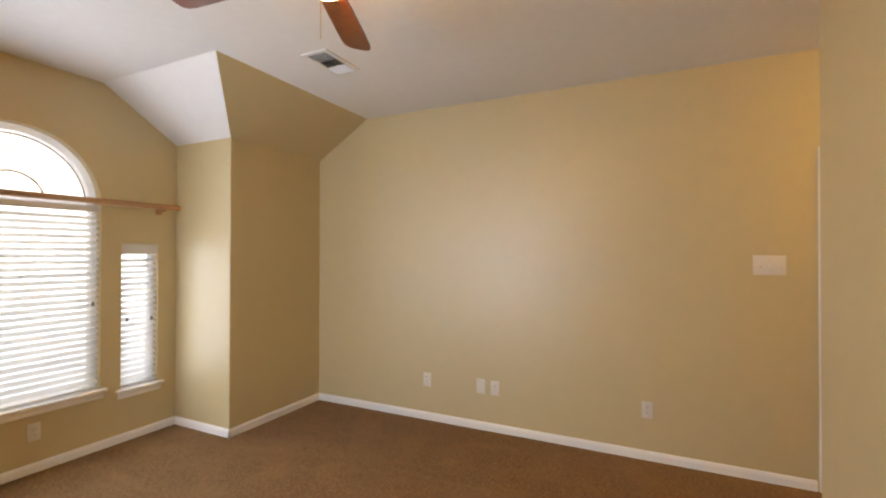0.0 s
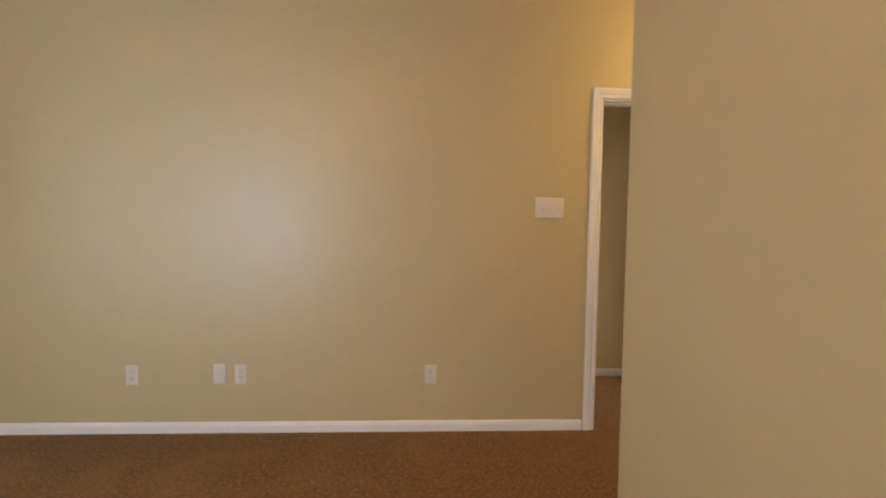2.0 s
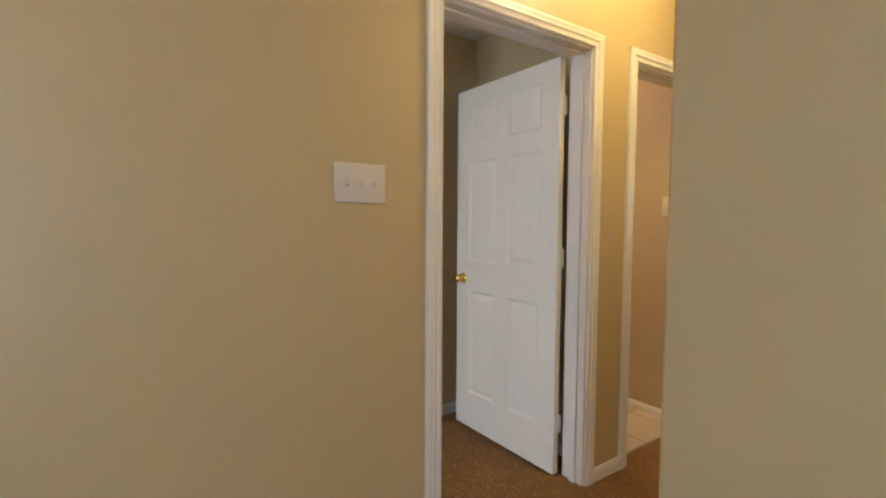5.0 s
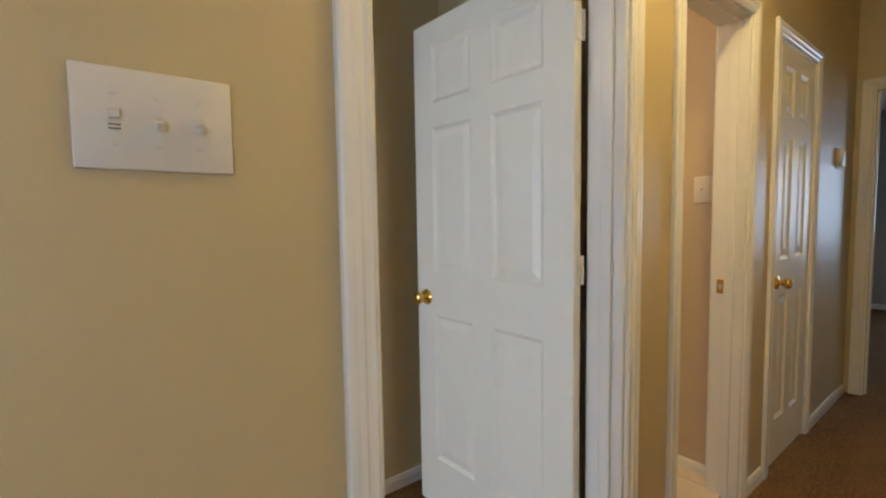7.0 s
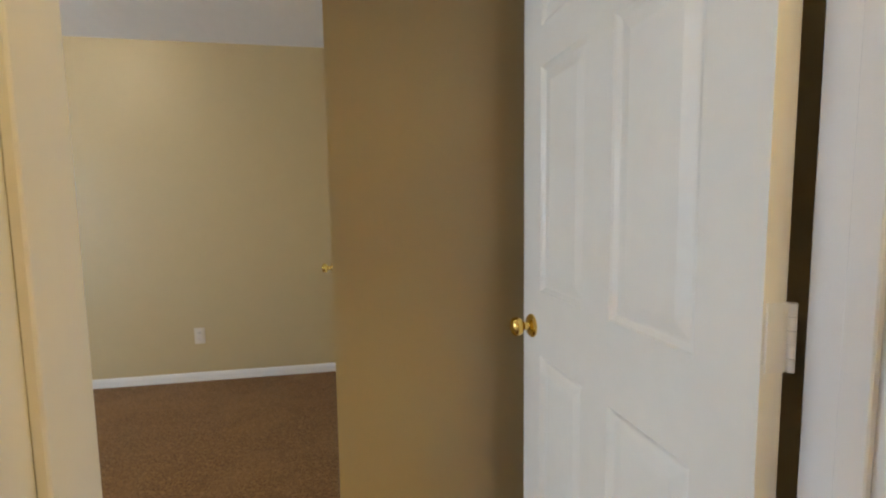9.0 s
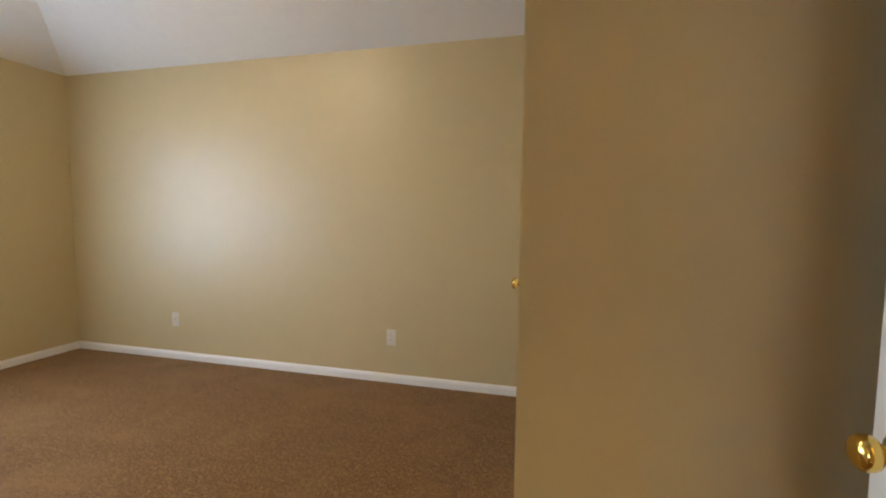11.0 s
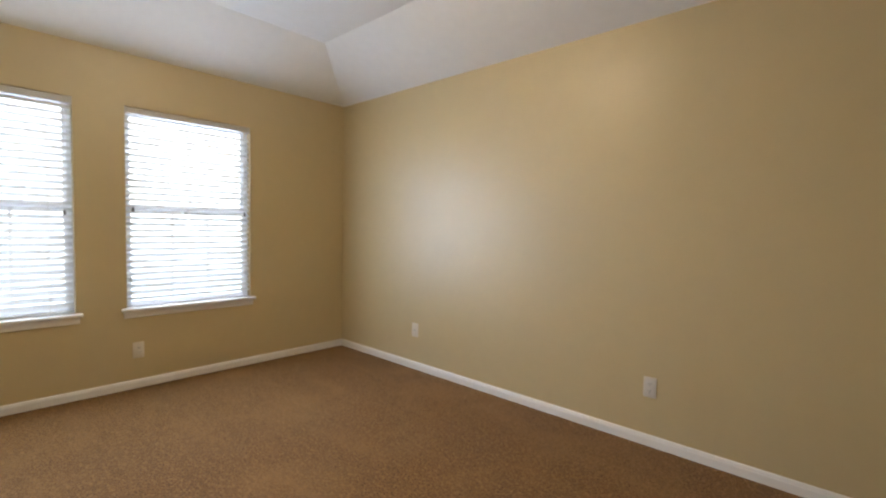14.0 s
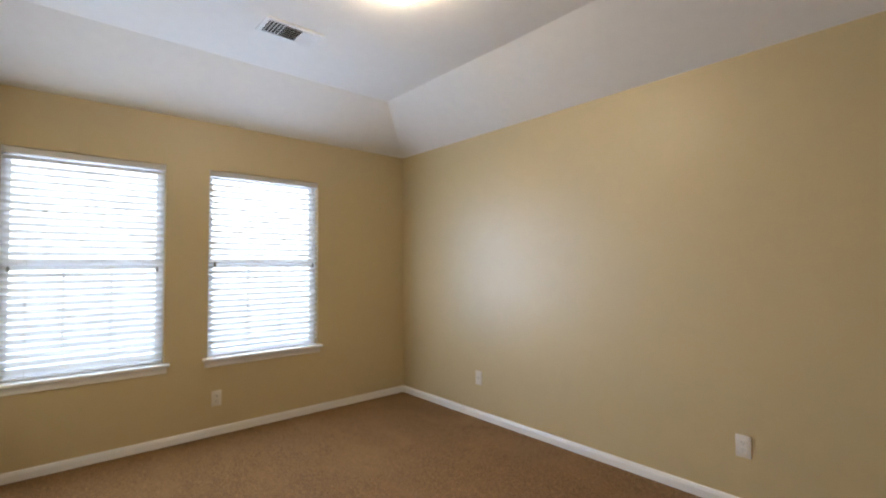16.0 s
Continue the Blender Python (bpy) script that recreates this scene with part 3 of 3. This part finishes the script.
def slat_mesh(length, wide=0.050, crown=0.003, thick=0.0026):
    bm, n = bmesh.new(), 6
    ends = []
    for y in (-length / 2, length / 2):
        top = [((i / n - 0.5) * wide, crown * (1 - (2 * i / n - 1) ** 2)) for i in range(n + 1)]
        ends.append([bm.verts.new((x, y, z)) for x, z in top] + [bm.verts.new((x, y, z - thick)) for x, z in reversed(top)])
    k = len(ends[0])
    for i in range(k):
        bm.faces.new((ends[0][i], ends[0][(i + 1) % k], ends[1][(i + 1) % k], ends[1][i]))
    bm.faces.new(ends[0])
    bm.faces.new(ends[1])
    return bm


def window_blind(face, y0, y1, z0, z1, tilt, pitch=0.046, label="white two-inch horizontal blind, lowered, slats open", rail=0.045, second_band=False):
    """A blind hung inside a window's opening; z0 is its foot."""
    b = thing("window_blind", label, "blind", group="window blinds")
    x, ym, wide = face - 0.036, (y0 + y1) / 2, y1 - y0 - 0.008
    part("headrail", boxed(x - 0.026, x + 0.026, y0 + 0.004, y1 - 0.004, z1 - rail, z1 - 0.002, 0.003, 1), RAIL, b, "metal headrail, its shade put into the grey colour")
    if second_band:
        # added grey strip: the shaded band below the headrail, drawn in colour
        part("shade_strip", boxed(x - 0.024, x + 0.026, y0 + 0.006, y1 - 0.006, z1 - rail - 0.034, z1 - rail - 0.016, 0.002, 1), RAIL, b, "grey strip under the headrail, shade put into its colour")
    for y in (y0 + 0.001, y1 - 0.013):
        part("end_bracket", boxed(x - 0.029, x + 0.029, y, y + 0.012, z1 - rail - 0.006, z1 - 0.001), RAIL, b)
    part("bottom_rail", boxed(x - 0.026, x + 0.026, y0 + 0.004, y1 - 0.004, z0, z0 + 0.016, 0.004, 2), SLAT, b, smooth=True)
    first = part("slat", slat_mesh(wide), SLAT, b, smooth=True)
    count = int((z1 - rail - z0 - (0.07 if second_band else 0.03)) / pitch)
    rnd = random.Random(int(1000 * y0))
    spots = [z0 + 0.045 + (i + 0.2) * pitch for i in range(count)]
    for i, z in enumerate(spots):
        s = first if i == 0 else part("slat", bmesh.new(), SLAT, b)
        if i:
            old = s.data
            s.data = first.data
            bpy.data.meshes.remove(old)
        s.matrix_basis = pose(x, ym, z, 0.12 * rnd.uniform(-1, 1), tilt + rnd.uniform(-0.8, 0.8), 0)
    for y in (y0 + 0.13, y1 - 0.13):
        bm = bmesh.new()
        for dx in (-0.026, 0.027):
            tube(bm, (x + dx, y, z0 + 0.01), (x + dx, y, z1 - rail), 0.0011, 6)
        part("ladder_cord", bm, CORD, b)
    for y, z in ((y0 + 0.045, (z0 + z1) / 2 - 0.02), (y1 - 0.05, (z0 + z1) / 2 - 0.03)):
        c = part("pull_cord", tube(bmesh.new(), (x + 0.031, y, z), (x + 0.031, y, z1 - rail), 0.0012, 6), CORD, b)
        part("tassel", lathe(bmesh.new(), [(0, 0), (0.009, 0.001), (0.010, 0.014), (0.006, 0.032), (0, 0.036)], pose(x + 0.036, y, z - 0.034), 12), CLEAT, c, "small dark cord tassel", True)
    return b


B_FACE, A_FACE = -3.985, -4.638
for k, (a, b) in enumerate(B_WINDOWS):
    plain_window(f"window_{k + 1}", a, b, B_SILL, B_HEAD, B_FACE)
window_blind(B_FACE, B_WINDOWS[0][0], B_WINDOWS[0][1], B_SILL + 0.024, B_HEAD, 34, second_band=True)
window_blind(B_FACE, B_WINDOWS[1][0], B_WINDOWS[1][1], B_SILL + 0.075, B_HEAD, 30, label="white two-inch blind ending above the sill")
for k, (a, b) in enumerate(SMALL):
    plain_window(f"window_{k + 3}", a, b, *SMALL_Z, A_FACE, 1)
    window_blind(A_FACE, a, b, SMALL_Z[0] + 0.03, SMALL_Z[1], 36, label="narrow white horizontal blind, lowered, slats open", rail=0.085)


def arched_window():
    w = thing("window_5", "white arched window with sunburst grille over blinds", "window", kind="structure")
    y0, y1, xo = ARCH_Y - ARCH_R, ARCH_Y + ARCH_R, A_FACE - 0.12
    f, zm = 0.04, ARCH_Z
    part("window_frame", wall_mesh("y", y0 + 0.001, y1 - 0.001, xo + 0.005, xo + 0.06, A_SILL + 0.001, zm + 0.03, [(y0 + f, y1 - f, A_SILL + f, zm - 0.02)]), VINYL, w)
    for a, b in ((A_SILL + f, zm - 0.02),):
        p = part("pane", boxed(xo + 0.024, xo + 0.028, y0 + f, y1 - f, a, b), GLASS, w)
        p.visible_shadow = False

    def ring(bm, r0, r1, x0, x1, steps=40):
        loops = []
        for i in range(steps + 1):
            a = math.pi * i / steps
            c, s_ = math.cos(a), math.sin(a)
            loops.append([bm.verts.new((x, ARCH_Y + r * c, ARCH_Z + r * s_)) for x, r in ((x0, r0), (x1, r0), (x1, r1), (x0, r1))])
        for p, q in zip(loops, loops[1:]):
            for k in range(4):
                bm.faces.new((p[k], p[(k + 1) % 4], q[(k + 1) % 4], q[k]))
        bm.faces.new(loops[0])
        bm.faces.new(loops[-1])
        return bm

    part("arch_frame", ring(bmesh.new(), ARCH_R - 0.045, ARCH_R - 0.001, xo + 0.005, xo + 0.06), VINYL, w)
    part("arch_bead", ring(bmesh.new(), ARCH_R - 0.070, ARCH_R - 0.056, xo + 0.030, xo + 0.040), RAIL, w)
    part("sunburst_arc", ring(bmesh.new(), 0.177, 0.191, xo + 0.030, xo + 0.040, 24), RAIL, w)
    for deg in (45, 90, 135):
        bm = boxed(xo + 0.031, xo + 0.039, -0.004, 0.004, 0.195, ARCH_R - 0.06)
        bm.transform(Matrix.Translation((0, ARCH_Y, ARCH_Z)) @ pose(0, 0, 0, deg - 90, 0, 0))
        part("sunburst_ray", bm, VINYL, w)
    bm = bmesh.new()
    rim = [(ARCH_Y + (ARCH_R - 0.04) * math.cos(math.pi * i / 32), ARCH_Z + (ARCH_R - 0.04) * math.sin(math.pi * i / 32)) for i in range(33)]
    front, back = [bm.verts.new((xo + 0.028, y, z)) for y, z in rim], [bm.verts.new((xo + 0.024, y, z)) for y, z in rim]
    bm.faces.new(front)
    bm.faces.new(back)
    for i in range(33):
        j = (i + 1) % 33
        bm.faces.new((front[i], front[j], back[j], back[i]))
    part("arch_pane", bm, GLASS, w).visible_shadow = False
    stool(w, y0, y1, A_SILL, A_FACE)


def south_window(x0, x1, z0, z1, y):
    """The fixed window behind the walk, known from its reflection in the wall across the room."""
    w = thing("window_6", "white vinyl window with two fixed panes", "window", kind="structure")
    for a, b, c, d in ((x0, x1, z0, z0 + 0.04), (x0, x1, z1 - 0.04, z1), (x0, x0 + 0.04, z0 + 0.04, z1 - 0.04), (x1 - 0.04, x1, z0 + 0.04, z1 - 0.04)):
        part("window_frame", boxed(a, b, y, y + 0.05, c, d, 0.003, 1), VINYL, w)
    xm = (x0 + x1) / 2
    part("mullion", boxed(xm - 0.025, xm + 0.025, y + 0.003, y + 0.047, z0 + 0.04, z1 - 0.04, 0.003, 1), VINYL, w)
    for a, b in ((x0 + 0.04, xm - 0.025), (xm + 0.025, x1 - 0.04)):
        part("pane", boxed(a, b, y + 0.022, y + 0.026, z0 + 0.04, z1 - 0.04), GLASS, w).visible_shadow = False


south_window(-3.93, -3.03, 0.55, 1.98, -4.69)
arched_window()
window_blind(A_FACE, ARCH_Y - ARCH_R, ARCH_Y + ARCH_R, A_SILL + 0.024, 1.792, 36, label="wide white horizontal blind below the arch")

rod = thing("curtain_rod", "stained wooden curtain rod on wall brackets", "curtain rod")
part("rod", tube(bmesh.new(), (-4.555, -3.12, 1.820), (-4.555, -1.062, 1.820), 0.022, 16), ROD, rod, smooth=True)
for y in (-3.01, -1.19):
    bm = boxed(-4.638, -4.622, y - 0.022, y + 0.022, 1.760, 1.850, 0.004, 2)
    box(bm, -4.624, -4.535, y - 0.012, y + 0.012, 1.780, 1.800, 0.003, 1)
    part("bracket", bm, ROD, rod)

# ---- ceiling fan, lamps and registers ----


def ceiling_fan(x, y):
    fan = thing("ceiling_fan", "five-blade ceiling fan with cherry blades and lit lamps", "ceiling fan", pose(x, y, 0))
    part("canopy", lathe(bmesh.new(), [(0, A_TOP), (0.075, A_TOP), (0.072, A_TOP - 0.03), (0.05, A_TOP - 0.055), (0, A_TOP - 0.055)], Matrix(), 28), BRONZE, fan, smooth=True)
    part("downrod", tube(bmesh.new(), (0, 0, 2.55), (0, 0, A_TOP - 0.05), 0.014), BRONZE, fan, smooth=True)
    part("motor", lathe(bmesh.new(), [(0, 2.57), (0.06, 2.57), (0.11, 2.545), (0.13, 2.51), (0.13, 2.46), (0.10, 2.43), (0.06, 2.425), (0, 2.425)], Matrix(), 32), BRONZE, fan, smooth=True)
    part("light_fitter", lathe(bmesh.new(), [(0, 2.43), (0.055, 2.43), (0.065, 2.42), (0.05, 2.40), (0.02, 2.39), (0, 2.39)], Matrix(), 24), BRONZE, fan, smooth=True)
    for k in range(5):
        m = pose(0, 0, 2.432, 0, 0, 113.5 + 72 * k)
        bm = bmesh.new()
        rows = [(0.20, 0.052), (0.30, 0.060), (0.50, 0.066), (0.60, 0.067), (0.635, 0.062), (0.655, 0.048), (0.662, 0.025)]
        sides = [[(r, -w) for r, w in rows] + [(r, w) for r, w in reversed(rows)]]
        loop = sides[0]
        twist = Matrix.Rotation(radians(11), 4, "X")
        top = [bm.verts.new(m @ twist @ Vector((r, w, 0.003))) for r, w in loop]
        bot = [bm.verts.new(m @ twist @ Vector((r, w, -0.003))) for r, w in loop]
        bm.faces.new(top)
        bm.faces.new(bot)
        for i in range(len(loop)):
            j = (i + 1) % len(loop)
            bm.faces.new((top[i], top[j], bot[j], bot[i]))
        blade = part("blade", bm, BLADE, fan, "cherry-stained wooden blade")
        bm = boxed(0.09, 0.27, -0.016, 0.016, -0.012, -0.005, 0.003, 1)
        bm.transform(m @ twist)
        part("blade_iron", bm, BRONZE, blade)
    for k in range(4):
        m = pose(0, 0, 2.452, 0, 0, 20 + 90 * k) @ pose(0.05, 0, 0, 0, 102, 0)
        part("lamp_shade", lathe(bmesh.new(), [(0.016, 0), (0.022, 0.015), (0.034, 0.04), (0.046, 0.075), (0.056, 0.11), (0.052, 0.11), (0.03, 0.04), (0.0, 0.02)], m, 20), SHADE, fan,
             "lit frosted glass tulip shade", True)
    part("pull_chain", tube(bmesh.new(), (0.03, 0, 2.16), (0.03, 0, 2.36), 0.0015, 6), BRASS, fan)
    return fan


ceiling_fan(-1.96, -2.33)


def dome_light(x, y, z, r, label, glass=None):
    d = thing("ceiling_light", label, "ceiling light", pose(x, y, z))
    part("base", lathe(bmesh.new(), [(0, 0), (r * 1.06, 0), (r * 1.06, -0.018), (r, -0.026), (0, -0.026)], Matrix(), 36), VENT, d, smooth=True)
    part("dome", lathe(bmesh.new(), [(r * math.cos(a), -0.0265 - 0.085 * math.sin(a)) for a in [i * math.pi / 20 for i in range(10)]] + [(0, -0.1115)], Matrix(), 36), glass or DOME, d,
         "lit warm glass dome", True)
    part("finial", lathe(bmesh.new(), [(0, -0.128), (0.007, -0.124), (0.009, -0.117), (0.005, -0.111), (0, -0.111)], Matrix(), 12), BRASS, d, smooth=True)
    return d


dome_light(-1.90, 1.62, B_TOP, 0.165, "warm lit glass dome light on bedroom ceiling")
dome_light(0.98, -0.55, A_TOP, 0.15, "warm lit glass dome light on hallway ceiling", AMBER)
dome_light(1.48, 1.25, 2.44, 0.17, "warm lit glass dome light on bathroom ceiling")


def register(m, label, long=0.355, wide=0.20):
    """A ceiling register, in m's space flat under z = 0, long along y."""
    v = thing("ceiling_vent", label, "vent", m)
    hl, hw, b = long / 2, wide / 2, 0.028
    fr = bmesh.new()
    for a in ((-hw, -hw + b, -hl, hl), (hw - b, hw, -hl, hl), (-hw + b, hw - b, -hl, -hl + b), (-hw + b, hw - b, hl - b, hl)):
        box(fr, *a, -0.009, 0.0)
    part("frame", fr, VENT, v)
    # dark sheet on the unbroken ceiling stands for the unlit duct opening
    part("shade_backing", boxed(-hw + b, hw - b, -hl + b, hl - b, -0.002, 0.0), DUCT_SHADE, v)
    third = (long - 2 * b) / 3
    for k in range(3):
        y0 = -hl + b + k * third
        if k == 1:
            for i in range(6):
                x = -hw + b + (i + 0.5) * (wide - 2 * b) / 6
                bm = boxed(-0.010, 0.010, y0 + 0.004, y0 + third - 0.004, -0.0006, 0.0006)
                bm.transform(pose(x, 0, -0.010, 0, 40, 0))
                part("louvre", bm, VENT, v)
        else:
            for i in range(5):
                y = y0 + (i + 0.5) * third / 5
                bm = boxed(-hw + b, hw - b, -0.010, 0.010, -0.0006, 0.0006)
                bm.transform(pose(0, y, -0.010, -40 if k else 40, 0, 0))
                part("louvre", bm, VENT, v)
    return v


register(pose(-2.875, -1.145, A_TOP), "white metal ceiling register beside the fan")
register(pose(-2.778, 1.450, B_TOP), "white metal ceiling register on bedroom ceiling")

# ---- wall plates ----


def plate_base(name, m, label, category, wide, high):
    """In m's space the wall is y = 0, and the plate stands out to -y."""
    p = thing(name, label, category, m)
    part("cover_plate", boxed(-wide / 2, wide / 2, -0.006, 0.0005, -high / 2, high / 2, 0.003, 2), PLATE, p, smooth=True)
    return p


def screw(p, x, z):
    s = part("screw", lathe(bmesh.new(), [(0, 0), (0.0034, 0), (0.003, 0.0012), (0, 0.0015)], pose(x, -0.006, z, 90), 12), PLATE, p)
    part("screw_slot", boxed(x - 0.0024, x + 0.0024, -0.0078, -0.0073, z - 0.0004, z + 0.0004), RAIL, s)


def outlet(m, label="white duplex outlet with plain cover plate"):
    p = plate_base("wall_outlet", m, label, "outlet", 0.072, 0.117)
    for z in (0.0195, -0.0195):
        r = part("receptacle", boxed(-0.017, 0.017, -0.0082, -0.0055, z - 0.0135, z + 0.0135, 0.002, 1), PLATE, p)
        for x, h in ((-0.0065, 0.0042), (0.0065, 0.0035)):
            part("slot", boxed(x - 0.0011, x + 0.0011, -0.0086, -0.0080, z + 0.003 - h, z + 0.003 + h), SLOT, r)
        part("ground_hole", lathe(bmesh.new(), [(0, 0), (0.0024, 0), (0.0024, 0.0005), (0, 0.0005)], pose(0, -0.0081, z - 0.0075, 90), 10), SLOT, r)
    screw(p, 0, 0)
    return p


def jack(m, label="white cable jack plate on tan wall"):
    p = plate_base("cable_jack", m, label, "wall plate", 0.072, 0.117)
    part("jack", lathe(bmesh.new(), [(0, 0), (0.007, 0), (0.007, 0.003), (0.0048, 0.004), (0.0048, 0.010), (0, 0.010)], pose(0, -0.0055, 0, 90), 12), STEEL, p)
    screw(p, 0, 0.041)
    screw(p, 0, -0.041)
    return p


def blank(m, label="white blank cover plate on tan wall"):
    p = plate_base("blank_plate", m, label, "wall plate", 0.074, 0.120)
    screw(p, 0, 0.041)
    screw(p, 0, -0.041)
    return p


def switches(m, gangs, wide, high, label, tops, slider=False):
    p = plate_base("light_switch", m, label, "light switch", wide, high)
    for k in range(gangs):
        x = (k - (gangs - 1) / 2) * 0.046
        screw(p, x, 0.030)
        screw(p, x, -0.030)
        if slider and k == 0:
            part("surround", boxed(x - 0.0075, x + 0.0075, -0.0066, -0.0058, -0.016, 0.014), PLATE, p)
            grip = part("slider", boxed(x - 0.0062, x + 0.0062, -0.012, -0.006, -0.001, 0.011, 0.0012, 1), PLATE, p)
            for i in range(4):
                part("ridge", boxed(x - 0.0052 + i * 0.0030, x - 0.0040 + i * 0.0030, -0.0127, -0.0119, 0.001, 0.009), RAIL, grip)
            for z in (-0.0075, -0.0125):
                part("mark", boxed(x - 0.0062, x + 0.0062, -0.0071, -0.0065, z - 0.0007, z + 0.0007), SLOT, p)
            continue
        part("surround", boxed(x - 0.0056, x + 0.0056, -0.0068, -0.0058, -0.0125, 0.0125, 0.0006, 1), PLATE, p)
        part("toggle_gap", boxed(x - 0.0044, x + 0.0044, -0.0072, -0.0066, 0.0060, 0.0084) if not tops[k] else boxed(x - 0.0044, x + 0.0044, -0.0072, -0.0066, -0.0084, -0.0060), RAIL, p)
        bm = boxed(-0.0042, 0.0042, -0.018, 0.0, -0.0055, 0.0055, 0.0016, 2)
        bm.transform(pose(x, -0.004, 0, -28 if tops[k] else 28, 0, 0))
        part("toggle", bm, PLATE, p, smooth=True)
    return p


switches(pose(-0.302, 0, 1.376), 3, 0.175, 0.124, "white triple toggle light switch plate beside doorway", (1, 0, 0), True)
switches(pose(1.85, 0.205, 1.36, 0, 0, -90), 1, 0.075, 0.120, "white single light switch on bathroom wall", (1,))
outlet(pose(-2.763, 0, 0.347), "white duplex outlet low on tan wall")
blank(pose(-2.262, 0, 0.354), "white blank cover plate beside an outlet")
outlet(pose(-2.140, 0, 0.352), "white duplex outlet beside a blank plate")
outlet(pose(-1.011, 0, 0.351), "white duplex outlet low on tan wall")
outlet(pose(-4.638, -1.992, 0.268, 0, 0, 90), "white duplex outlet below the arched window")
outlet(pose(-3.985, 1.373, 0.282, 0, 0, 90), "white duplex outlet below the bedroom windows")
jack(pose(-2.891, 3.165, 0.340))
outlet(pose(-0.937, 3.165, 0.340), "white duplex outlet low on bedroom wall")

t = thing("thermostat", "small cream thermostat on hallway wall", "thermostat", pose(3.26, 0, 1.577))
part("backplate", boxed(-0.050, 0.050, -0.006, 0.0005, -0.062, 0.062, 0.002, 1), BUFF, t)
part("cover", boxed(-0.044, 0.044, -0.032, -0.006, -0.052, 0.052, 0.006, 2), PLATE, t, smooth=True)
part("lever", boxed(-0.004, 0.004, -0.037, -0.030, 0.036, 0.046, 0.001, 1), SLOT, t)

# ---- bathroom floor tiles ----
bath = structure("floor_bath", boxed(1.155, 1.85, 0.06, 2.3, 0.0, 0.006), GROUT, "pale square ceramic tiles with grey grout", "floor")
for i in range(4):
    for j in range(8):
        x0, y0 = 1.157 + i * 0.305, 0.063 + j * 0.305
        x1, y1 = min(x0 + 0.300, 1.848), min(y0 + 0.300, 2.298)
        if x1 - x0 < 0.02 or y1 - y0 < 0.02:
            continue
        part("tile", boxed(x0, x1, y0, y1, 0.004, 0.0105, 0.002, 1), TILE, bath)
